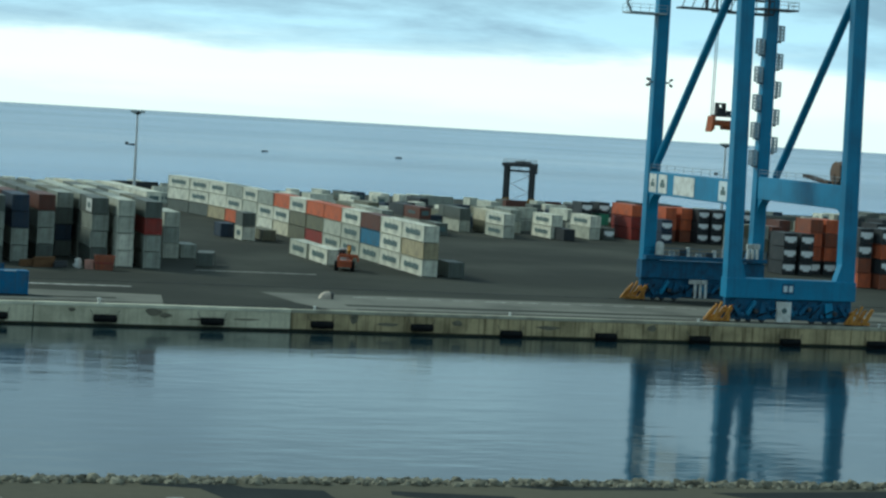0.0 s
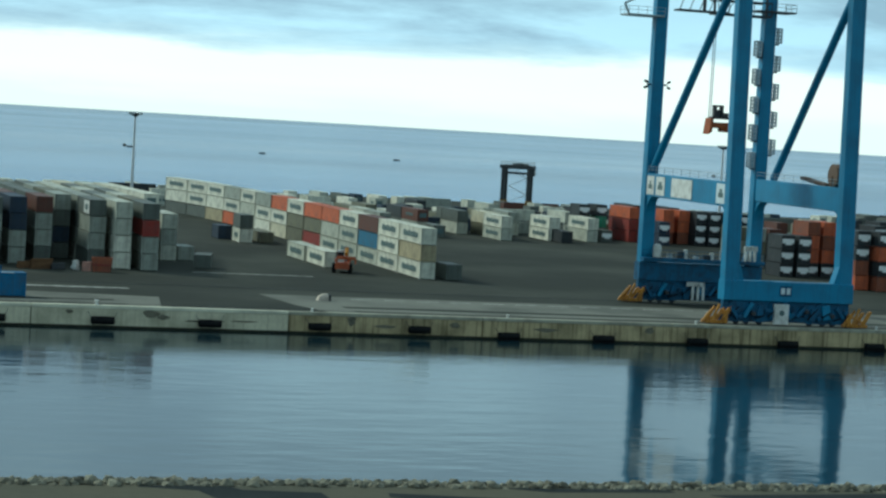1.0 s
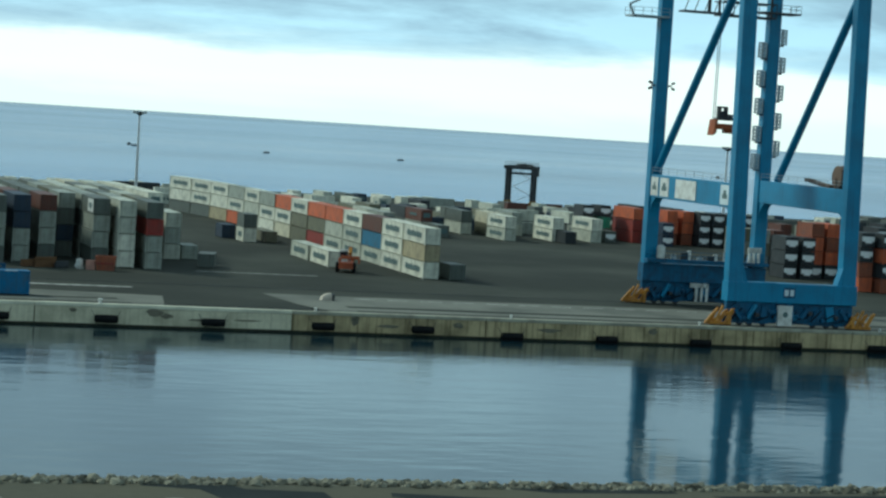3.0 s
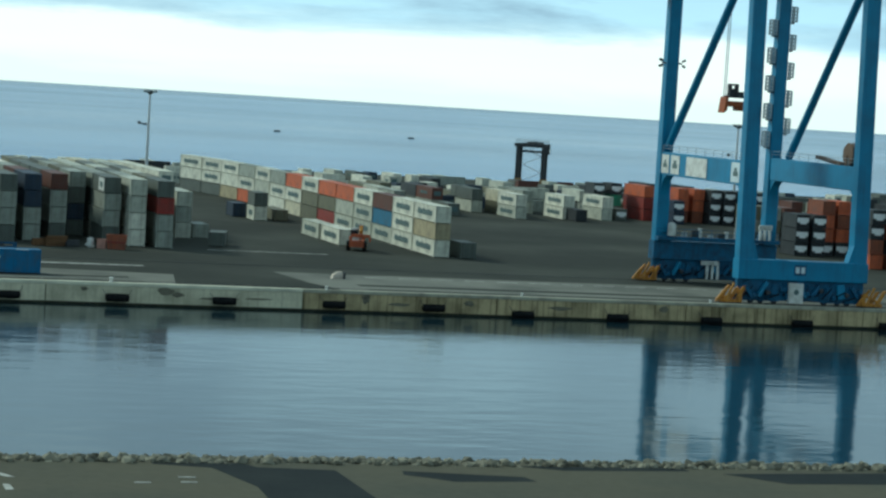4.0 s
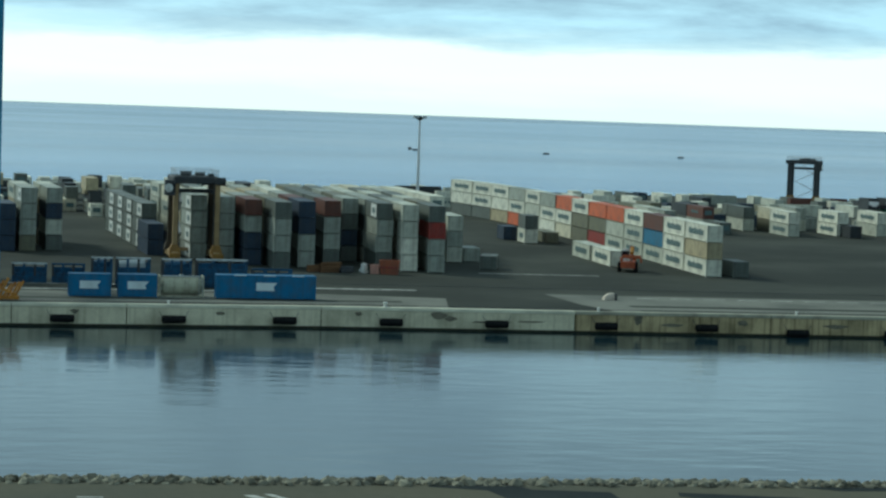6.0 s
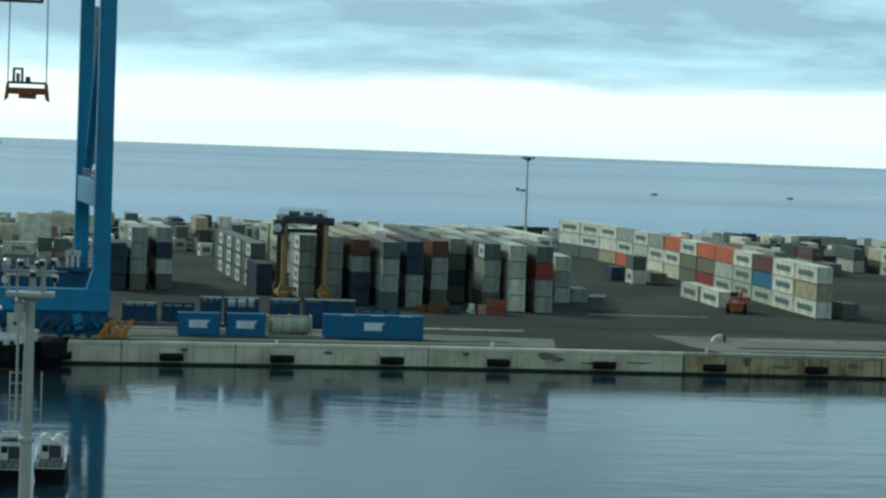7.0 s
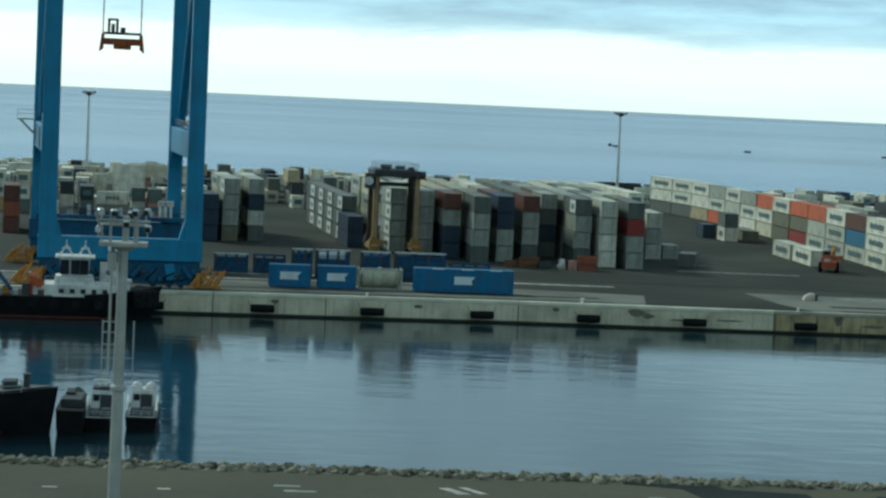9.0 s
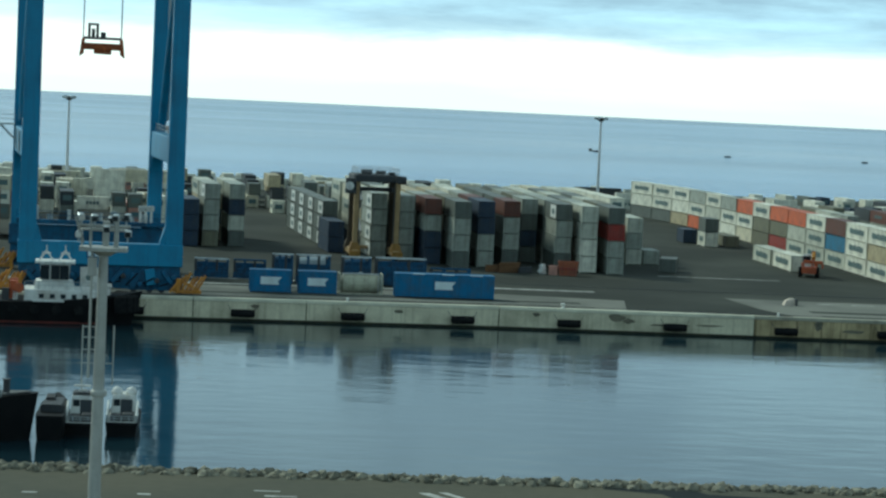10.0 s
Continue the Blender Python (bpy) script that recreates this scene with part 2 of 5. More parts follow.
M_ROAD = mat("bank_asphalt", (0.105, 0.100, 0.074), 0.92, dirt=(0.072, 0.077, 0.064), amount=0.8, scale=0.07, fine=1.2, bump=0.4)
# shadow on the bank's asphalt, put into the colour
M_SHADOW = mat("painted_shadow", (0.024, 0.029, 0.030), 0.88, dirt=(0.04, 0.045, 0.043), amount=0.5, scale=0.2, fine=1.5, bump=0.3)
M_LINE = mat("worn_white_line", (0.46, 0.46, 0.42), 0.85, dirt=(0.12, 0.12, 0.11), amount=0.8, scale=0.9)
M_ROCK = mat("riprap_rock", (0.215, 0.205, 0.155), 0.9, dirt=(0.05, 0.052, 0.045), amount=0.8, scale=1.4, fine=8, bump=0.6, vary=0.7)
M_POLE = mat("pole_grey", (0.42, 0.43, 0.40), 0.5, 0.25, dirt=(0.22, 0.22, 0.2), amount=0.5, scale=0.8, streak=0.4)
M_HULL = mat("black_hull_paint", (0.005, 0.006, 0.007), 0.6, spec=0.12, dirt=(0.018, 0.017, 0.016), amount=0.4, scale=0.7)
M_BOOT = mat("red_boot_top", (0.10, 0.02, 0.014), 0.6, dirt=(0.03, 0.015, 0.012), amount=0.6, scale=0.8)
M_DECK = mat("grey_deck", (0.14, 0.15, 0.15), 0.8, dirt=(0.06, 0.06, 0.06), amount=0.6, scale=0.7)
M_RED = mat("red_paint", (0.40, 0.095, 0.035), 0.5, dirt=(0.12, 0.04, 0.03), amount=0.4, scale=1.0)
M_GREEN = mat("green_tarp", (0.05, 0.08, 0.04), 0.8, amount=0.4, scale=1.0)
M_TIMBER = mat("dunnage_timber", (0.15, 0.085, 0.045), 0.85, dirt=(0.08, 0.05, 0.03), amount=0.6, scale=1.2)
M_WATER = water_material()

PAINT = {
    "white": (0.70, 0.69, 0.57), "grey": (0.31, 0.33, 0.28), "light": (0.50, 0.51, 0.42), "slate": (0.115, 0.130, 0.112),
    "tan": (0.40, 0.34, 0.21), "cream": (0.56, 0.52, 0.38), "orange": (0.52, 0.12, 0.045), "brown": (0.115, 0.043, 0.028),
    "red": (0.26, 0.036, 0.026), "rust": (0.25, 0.075, 0.036), "navy": (0.022, 0.040, 0.070), "blue": (0.035, 0.15, 0.25),
    "olive": (0.16, 0.155, 0.10), "black": (0.028, 0.034, 0.038), "green": (0.07, 0.30, 0.17), "pink": (0.42, 0.22, 0.17),
    "portblue": (0.012, 0.130, 0.285), "sand": (0.48, 0.33, 0.14),
}
WORDS = {
    "white": "white", "grey": "grey", "light": "pale grey", "slate": "dark grey", "tan": "faded tan", "cream": "cream", "orange": "orange-red",
    "brown": "brown", "red": "dark red", "rust": "rust-brown", "navy": "navy blue", "blue": "mid-blue", "olive": "olive-grey", "black": "black",
    "green": "bright green", "pink": "faded pink", "portblue": "bright blue", "sand": "sand-yellow",
}


def paint(c):
    return mat("container_" + c, PAINT[c], 0.55, dirt=tuple(0.42 * v + 0.04 for v in PAINT[c]), amount=0.7, scale=0.75, fine=2.2, bump=0.15, streak=0.5, vary=0.22)


# ---- mesh helpers ----
class Geo:
    """Collects vertices and faces for one mesh."""

    def __init__(self):
        self.v, self.f, self.k = [], [], []

    def poly(self, pts, faces, k=0):
        o = len(self.v)
        self.v += [tuple(p) for p in pts]
        self.f += [[o + i for i in f] for f in faces]
        self.k += [k] * len(faces)
        return self

    def box(self, x0, y0, z0, x1, y1, z1, k=0):
        p = [(x, y, z) for z in (z0, z1) for y in (y0, y1) for x in (x0, x1)]
        return self.poly(p, [(0, 2, 3, 1), (4, 5, 7, 6), (0, 1, 5, 4), (2, 6, 7, 3), (0, 4, 6, 2), (1, 3, 7, 5)], k)

    def ring(self, sections, cap=True, k=0):
        """Skins a list of closed rings of equal length."""
        n, o = len(sections[0]), len(self.v)
        for s in sections:
            self.v += [tuple(p) for p in s]
        for i in range(len(sections) - 1):
            for j in range(n):
                a, b = o + i * n + j, o + i * n + (j + 1) % n
                self.f.append([a, b, b + n, a + n])
                self.k.append(k)
        if cap:
            self.f.append([o + j for j in range(n)][::-1])
            self.f.append([o + (len(sections) - 1) * n + j for j in range(n)])
            self.k += [k, k]
        return self

    def beam(self, p, q, w, h=None, ch=0.12, k=0, w2=None, h2=None):
        """A chamfered box girder from p to q; w across, h in the upright plane."""
        p, q, h = Vector(p), Vector(q), h or w
        d = (q - p).normalized()
        up = Vector((0, 0, 1)) if abs(d.z) < 0.95 else Vector((0, 1, 0))
        s = d.cross(up).normalized()
        u = s.cross(d).normalized()
        out = []
        for c, a, b in ((p, w / 2, h / 2), (q, (w2 or w) / 2, (h2 or h) / 2)):
            e = ch * min(a, b) * 2
            out.append([c + s * x + u * y for x, y in ((a - e, -b), (a, -b + e), (a, b - e), (a - e, b), (-a + e, b), (-a, b - e), (-a, -b + e), (-a + e, -b))])
        return self.ring(out, True, k)

    def tube(self, p, q, r, n=8, r2=None, k=0):
        p, q = Vector(p), Vector(q)
        d = (q - p).normalized()
        up = Vector((0, 0, 1)) if abs(d.z) < 0.95 else Vector((0, 1, 0))
        s = d.cross(up).normalized()
        u = s.cross(d)
        rr = (r, r if r2 is None else r2)
        return self.ring([[c + s * (t * math.cos(2 * math.pi * i / n)) + u * (t * math.sin(2 * math.pi * i / n)) for i in range(n)] for c, t in zip((p, q), rr)], True, k)

    def lathe(self, c, prof, n=16, k=0, axis="z"):
        c = Vector(c)
        secs = []
        for r, z in prof:
            ring = []
            for i in range(n):
                a = 2 * math.pi * i / n
                v = (r * math.cos(a), r * math.sin(a), z)
                ring.append(c + Vector(v if axis == "z" else (z, v[0], v[1]) if axis == "x" else (v[1], z, v[0])))
            secs.append(ring)
        return self.ring(secs, True, k)

    def mesh(self, name, mats):
        me = bpy.data.meshes.new(name)
        me.from_pydata(self.v, [], self.f)
        for m in mats if isinstance(mats, (list, tuple)) else [mats]:
            me.materials.append(m)
        me.polygons.foreach_set("material_index", self.k)
        bm = bmesh.new()
        bm.from_mesh(me)
        bmesh.ops.recalc_face_normals(bm, faces=bm.faces)
        bm.to_mesh(me)
        bm.free()
        me.update()
        return me


def part(name, geo, material, parent, label=""):
    me = geo if isinstance(geo, bpy.types.Mesh) else geo.mesh(name, material)
    ob = new(name, me)
    ob.parent = parent
    if label:
        tagged(ob, label)
    return ob


def thing(name, label, category, m=None, group="", kind="", data=None):
    ob = new(name, data)
    tagged(ob, label, category, group, kind)
    if m is not None:
        ob.matrix_basis = m
    return ob


def structure(name, geo, mats, label, category):
    return thing(name, label, category, kind="structure", data=geo.mesh(name, mats))


# ---- setting: sea, yard, quay, bank ----
WATER_Z, QUAY_Y = -2.57, 265.5
BEND_X, BEND = 32.0, 4.5      # west of here the quay turns a little towards the basin
TURN = Matrix.Translation((BEND_X, QUAY_Y, 0)) @ pose(0, 0, 0, 0, 0, BEND) @ Matrix.Translation((-BEND_X, -QUAY_Y, 0))


def bxy(x, y):
    return tuple((TURN @ Vector((x, y, 0)))[:2]) if x < BEND_X else (x, y)


def edge(x):
    """How far off the quay's edge lies, and its lean, at x."""
    return (QUAY_Y - (BEND_X - x) * math.tan(radians(BEND)), BEND) if x < BEND_X else (QUAY_Y, 0.0)



def rounded(x, y, r, n=96):
    return [(x + r * math.cos(2 * math.pi * i / n), y + r * math.sin(2 * math.pi * i / n), WATER_Z) for i in range(n)]


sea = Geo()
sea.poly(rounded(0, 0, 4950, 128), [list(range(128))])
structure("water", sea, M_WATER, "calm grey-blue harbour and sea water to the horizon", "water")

yard = Geo()
_out = [bxy(-420, QUAY_Y + 0.9), (BEND_X, QUAY_Y + 0.9), (620, QUAY_Y + 0.9), (620, 640), (97, 640), (90, 592), (-460, 592)]
yard.ring([[(x, y, -9) for x, y in _out], [(x, y, 0) for x, y in _out]])
ground = structure("ground", yard, M_ASPHALT, "dark worn asphalt of the container yard", "ground")


def sheet(name, pts, z0, z1, m, label, category):
    pts = [bxy(*p) if p[1] > 250 else p for p in pts]
    g = Geo().ring([[(x, y, z0) for x, y in pts], [(x, y, z1) for x, y in pts]])
    return structure(name, g, m, label, category)


# lighter concrete aprons beside the quay edge, with the dark asphalt crossing between them
sheet("pavement_1", [(-60, 266.4), (31.9, 266.4), (47.5, 266.4), (49.6, 280.6), (34, 283.2), (-60, 284)], -0.3, 0.012, M_APRON, "worn pale concrete apron along the quay edge", "pavement")
sheet("pavement_2", [(68.6, 266.4), (260, 266.4), (260, 291), (74, 289.8), (64.5, 290.2), (66.0, 276)], -0.3, 0.012, M_APRON, "worn pale concrete apron along the quay edge", "pavement")
sheet("trim_1", [(-4, 293.6), (47.6, 291.3), (47.6, 292.5), (-4, 295.0)], -0.1, 0.03, M_LINE, "worn pale line across the asphalt", "road marking")
sheet("trim_2", [(62, 323.6), (80, 323.4), (80, 324.0), (62, 324.2)], -0.1, 0.02, M_LINE, "faint worn line on the yard", "road marking")
sheet("trim_3", [(-40, 285.2), (24, 285.2), (24, 286.4), (-40, 286.4)], -0.1, 0.03, M_LINE, "worn pale line along the apron", "road marking")
for _i, (_x0, _x1, _ya, _yb) in enumerate(((-60, 44, 268.3, 269.7), (-60, 43, 273.6, 275.4), (72, 260, 268.2, 269.8), (72, 260, 273.2, 275.6))):
    sheet("trim_%d" % (_i + 30), [(_x0, _ya), (_x1, _ya), (_x1, _yb), (_x0, _yb)], -0.1, 0.017, M_ASPHALT, "dark asphalt strip between the apron slabs", "asphalt strip")
for _i in range(14):
    _x = 76 + 4.6 * _i
    sheet("trim_%d" % (_i + 4), [(_x, 286.2), (_x + 2.9, 286.2), (_x + 2.9, 286.7), (_x, 286.7)], -0.1, 0.022, M_LINE, "worn pale dash of a broken lane line", "road marking")
for _i, _y in enumerate((269.0, 299.0)):
    structure("rail_%d" % (_i + 1), Geo().box(BEND_X, _y - 0.06, -0.1, 260, _y + 0.06, 0.05).beam((*bxy(-90, _y), 0), (*bxy(BEND_X - 0.01, _y), 0), 0.12, 0.1), M_DKSTEEL, "steel crane rail set in the quay", "rail")

# quay wall in cast sections with recessed joints, kerb and weed line
quay = thing("wall_quay", "concrete quay wall with rust-streaked older sections", "quay wall", kind="structure")
JOINTS = [-120, -94, -68, -42, -16, -4.2, 9.0, 32.0, 62.9, 87.6, 113, 138, 163, 188, 214, 240, 266]
for _a, _b in zip(JOINTS, JOINTS[1:]):
    old = _a >= 60
    m = TURN if _b <= 32 else Matrix()
    g = Geo().box(_a + 0.06, QUAY_Y + 0.06, -9, _b - 0.06, QUAY_Y + 1.5, -0.28)
    made = []
    made.append(part("quay_section", g, M_CONC_OLD if old else M_CONC, quay))
    made.append(part("kerb", Geo().beam((_a + 0.05, QUAY_Y + 0.45, -0.10), (_b - 0.05, QUAY_Y + 0.45, -0.10), 0.95, 0.42, 0.1), M_CAP if not old else mat("kerb_old", (0.40, 0.39, 0.30), 0.9, amount=0.6, scale=0.4, bump=0.4), quay))
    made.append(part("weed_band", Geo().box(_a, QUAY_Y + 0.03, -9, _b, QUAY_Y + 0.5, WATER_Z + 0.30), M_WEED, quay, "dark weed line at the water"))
    made.append(part("joint_core", Geo().box(_a - 0.1, QUAY_Y + 0.35, -9, _b + 0.1, QUAY_Y + 1.2, -0.4), M_WEED, quay))
    for o in made:
        o.matrix_basis = m


def spalls():
    """Broken and stained patches on the face of the wall."""
    rnd = random.Random(12)
    m = mat("spalled_concrete", (0.19, 0.175, 0.13), 0.95, dirt=(0.05, 0.05, 0.04), amount=0.7, scale=1.2, bump=0.5)
    for x, z, w, h in ((46.2, -0.75, 1.3, 0.5), (47.6, -1.1, 0.9, 0.35), (52.5, -1.45, 3.2, 0.14), (57.4, -1.3, 2.4, 0.12), (36.5, -0.7, 0.5, 0.3), (70.8, -0.8, 0.6, 0.7), (75.0, -1.4, 1.6, 0.2), (84, -1.0, 0.8, 0.4), (96, -1.2, 1.8, 0.3), (110, -0.9, 0.7, 0.5), (20, -0.9, 0.7, 0.25), (3.0, -0.8, 0.6, 0.3)):
        n = 11
        pts = [(x + w * math.cos(6.283 * k / n) * rnd.uniform(0.6, 1.1), z + h * math.sin(6.283 * k / n) * rnd.uniform(0.6, 1.1)) for k in range(n)]
        o = part("spalled_patch", Geo().ring([[(a, QUAY_Y + y, b) for a, b in pts] for y in (0.045, 0.1)]), m, quay)
        o.matrix_basis = TURN if x < 32 else Matrix()


spalls()


def fender_pose(x, z):
    y, lean = edge(x)
    return pose(x * y / 267.0, y - 0.42, z, 0, 0, lean)


def fender(x, low):
    t = thing("quay_fender", "black cylindrical rubber fender hung on the quay wall", "fender", fender_pose(x, -1.62 - low), group="quay fenders")
    part("roller", Geo().lathe((0, 0, 0), [(0.30, -1.4), (0.46, -1.3), (0.48, 0), (0.46, 1.3), (0.30, 1.4)], 12, axis="x"), M_RUBBER, t)
    part("backing", Geo().box(-1.3, 0.30, -0.35, 1.3, 0.44, 0.35), M_DKSTEEL, t)
    for s in (-1, 1):
        part("chain", Geo().tube((s * 1.3, -0.02, 0.2), (s * 1.75, 0.42, 1.0), 0.03, 6), M_DKSTEEL, t)
    return t


def fenders():
    hi, lo = None, None
    for x in (-37.3, -24.3, -11.3, 1.7, 14.7, 27.8, 40.6, 53.5, 67.1, 79.8, 91.5, 104.2, 117.1, 129.9, 142.4, 155):
        if x < 85:
            hi = copy_thing(hi, fender_pose(x, -1.62)) if hi else fender(x, 0)
        else:
            if lo is None:
                lo = fender(x, 0.45)
                part("lower_roller", Geo().lathe((0, 0.05, -0.75), [(0.3, -1.3), (0.44, -1.2), (0.46, 0), (0.44, 1.2), (0.3, 1.3)], 12, axis="x"), M_RUBBER, lo)
            else:
                copy_thing(lo, fender_pose(x, -2.07))


fenders()


def bollards():
    first = None
    for x in (39.7, 65.9, 91.0, 116.5, 142.2, 13.9, -12):
        m = pose(x, edge(x)[0] + 0.6, 0.1) @ Matrix.Diagonal((0.7, 0.7, 0.7, 1))
        if first:
            copy_thing(first, m)
            continue
        first = thing("mooring_bollard", "white-painted cast mooring bollard on the quay kerb", "bollard", m, group="bollards on the quay")
        part("post", Geo().lathe((0, 0, 0), [(0.42, 0), (0.42, 0.08), (0.26, 0.16), (0.24, 0.5), (0.30, 0.6)], 14), M_WHITE, first)
        part("head", Geo().lathe((0, 0, 0.58), [(0.30, 0), (0.42, 0.08), (0.40, 0.2), (0.2, 0.28)], 14), M_WHITE, first)


bollards()

# near bank: asphalt, painted shadow patches, markings and rock armour
bank = Geo().ring([[(x, y, -9) for x, y in ((-400, -300), (400, -300), (400, 142.7), (-400, 142.7))], [(x, y, 0) for x, y in ((-400, -300), (400, -300), (400, 142.7), (-400, 142.7))]])
structure("road", bank, M_ROAD, "grey-brown weathered asphalt beside the rock bank", "road")


def patch(n, pts, m=M_SHADOW, label="dark shadow patch painted on the asphalt", cat="road patch"):
    sheet("road_patch_%d" % n, pts, -0.1, 0.006 + 0.002 * n, m, label, cat)


# dark sheets that paint shadows onto the asphalt; the fourth, by the rocks' foot
patch(1, [(27.6, 142.5), (30.2, 142.5), (31.0, 141.0), (36.0, 140.2), (36.4, 120), (29.0, 120), (29.6, 134), (28.0, 140.6), (24.4, 141.8), (24.4, 142.5)])
patch(2, [(40.5, 140.2), (48.3, 138.4), (48.6, 136.8), (43.0, 136.4), (41.5, 137.8), (40.2, 138.8)])
patch(3, [(63.3, 140.4), (90, 142.4), (90, 137.5), (66.5, 136.8)])
patch(4, [(49.0, 142.5), (61.0, 142.5), (61.2, 141.3), (52.0, 141.0)])
_k = 5
for pts in ([(12.2, 138.4), (12.9, 138.4), (14.1, 136.4), (13.3, 136.4)], [(13.5, 138.8), (14.0, 138.8), (15.2, 136.6), (14.7, 136.6)], [(14.2, 134.2), (14.6, 134.2), (14.7, 132.4), (14.2, 132.4)],
            [(2.6, 136.0), (4.6, 136.0), (4.6, 135.6), (2.6, 135.6)], [(2.0, 137.6), (3.6, 137.6), (3.6, 137.35), (2.0, 137.35)], [(-5.0, 135.4), (-4.2, 135.4), (-4.2, 135.0), (-5.0, 135.0)],
            [(-11.8, 134.9), (-10.9, 134.9), (-10.9, 134.6), (-11.8, 134.6)], [(22.2, 135.3), (23.2, 135.3), (23.2, 135.0), (22.2, 135.0)], [(25.1, 135.5), (26.1, 135.5), (26.1, 135.2), (25.1, 135.2)], [(25.2, 137.2), (26.3, 137.2), (26.3, 136.9), (25.2, 136.9)]):
    patch(_k, pts, M_LINE, "worn white paint mark on the asphalt", "road marking")
    _k += 1

# ---- containers ----
BOX_MESH = {}


def shell(L, W, H):
    """Frame, corrugated side walls, end wall and roof of a container, standing on z=0, doors at y=0, running to y=L, centred on x."""
    fr, w, out = Geo(), W / 2, []
    for sx in (-1, 1):
        for y in (0, L):
            fr.box(sx * w - (0.16 if sx > 0 else 0), max(y - 0.16, 0) if y else 0, 0, sx * w + (0 if sx > 0 else 0.16), 0.16 if not y else L, H)
        for z in (0.10, H - 0.13):
            fr.box(sx * w - (0.1 if sx > 0 else 0), 0.16, z, sx * w + (0 if sx > 0 else 0.1), L - 0.16, z + 0.13)
        n = int(L / 0.55)
        pts = []
        for i in range(n + 1):
            y = 0.16 + (L - 0.32) * i / n
            x = sx * (w - (0.035 if i % 2 else 0.085))
            pts += [(x, y, 0.23), (x, y, H - 0.13)]
        out.append(("side_wall", Geo().poly(pts, [(2 * i, 2 * i + 2, 2 * i + 3, 2 * i + 1) for i in range(n)])))
    for y in (0, L):
        for z in (0.10, H - 0.15):
            fr.box(-w + 0.16, y - (0.12 if y else 0), z, w - 0.16, y + (0 if y else 0.12), z + 0.15)
    fr.box(-w + 0.1, 0.1, 0.10, w - 0.1, L - 0.1, 0.16)
    out.append(("end_wall", Geo().box(-w + 0.16, L - 0.10, 0.25, w - 0.16, L - 0.05, H - 0.15)))
    out.append(("roof", Geo().box(-w + 0.1, 0.12, H - 0.06, w - 0.1, L - 0.12, H - 0.02)))
    return [("frame", fr)] + out


def leaf(W, H, s):
    """One door leaf with lock bars and hinges."""
    w = W / 2 - 0.17
    x0, x1 = (0.01, w) if s > 0 else (-w, -0.01)
    return Geo().box(x0, 0.03, 0.26, x1, 0.08, H - 0.16)


def lock_bar(W, H, s, f):
    w = W / 2 - 0.17
    x = s * (0.01 + (w - 0.01) * f)
    return Geo().box(x - 0.03, -0.015, 0.1, x + 0.03, 0.03, H - 0.1)


def logo_bars(L, H, sx, W, big):
    """Unreadable lettering on a side: a row of dark blocks."""
    x = sx * (W / 2 - 0.03)
    a, b = (0.17, 0.83) if big else (0.24, 0.76)
    n = 6
    up, low = [], []
    for i in range(n):
        y0 = L * (a + (b - a) * i / n)
        y1 = y0 + L * (b - a) / n * 0.78
        y2 = L * (a + (b - a) * (i + 1) / n)
        h = 0.72 if i % 2 else 0.67
        up += [(y0, H * h), (y1, H * h), (y1, H * 0.55), (y2, H * 0.55)]
        low += [(y0, H * 0.36), (y1, H * 0.36), (y1, H * 0.48), (y2, H * 0.48)]
    pts = up + low[::-1]
    return Geo().ring([[(x, y, z) for y, z in pts], [(x + sx * 0.035, y, z) for y, z in pts]])


def container(c, L, H, m, logo=False, group="stacked containers", front=False, note=""):
    key = (c, L, round(H, 2), logo, front, note)
    if key in BOX_MESH:
        return copy_thing(BOX_MESH[key], m)
    W, p = 2.44, paint(c)
    size = "forty-foot" if L > 7 else "twenty-foot"
    t = thing("shipping_container", note or "%s corrugated steel %s container%s" % (WORDS[c], size, " with a dark company mark" if logo else ""), "container", m, group=group)
    for name, g in shell(L, W, H):
        part(name, g, p, t)
    for s in (-1, 1):
        dr = part("door", leaf(W, H, s), p, t)
        for f in (0.3, 0.72):
            part("lock_bar", lock_bar(W, H, s, f), p, dr)
    if logo:
        if c == "portblue":
            w, y = W / 2 - 0.03, L * 0.5
            pts = [(y - 1.25, H * 0.36), (y + 1.0, H * 0.36), (y + 0.85, H * 0.52), (y + 1.3, H * 0.70), (y - 1.25, H * 0.70)]
            part("mark", Geo().ring([[(w, a, z) for a, z in pts], [(w + 0.04, a, z) for a, z in pts]]), M_LOGO_W, t, "white company mark as a plain shape")
        else:
            if c in ("grey", "slate"):
                w = -W / 2 + 0.03
                y1 = 5.6 if L > 7 else 2.9
                pn = part("mark", Geo().box(w - 0.03, 0.45, H * 0.12, w, y1, H * 0.90), M_WHITE, t, "white panel with a dark emblem")
                oval = [(0.45 + (y1 - 0.45) * (0.5 + 0.27 * math.cos(k * math.pi / 5)), H * (0.5 + 0.2 * math.sin(k * math.pi / 5))) for k in range(10)]
                part("emblem", Geo().ring([[(w - d, a, b) for a, b in oval] for d in (0.03, 0.05)]), M_LOGO, pn)
            else:
                part("mark", logo_bars(L, H, -1, W, L > 7), M_LOGO, t, "dark lettering blocks")
    BOX_MESH[key] = t
    return t


L40, L20 = 12.19, 6.06


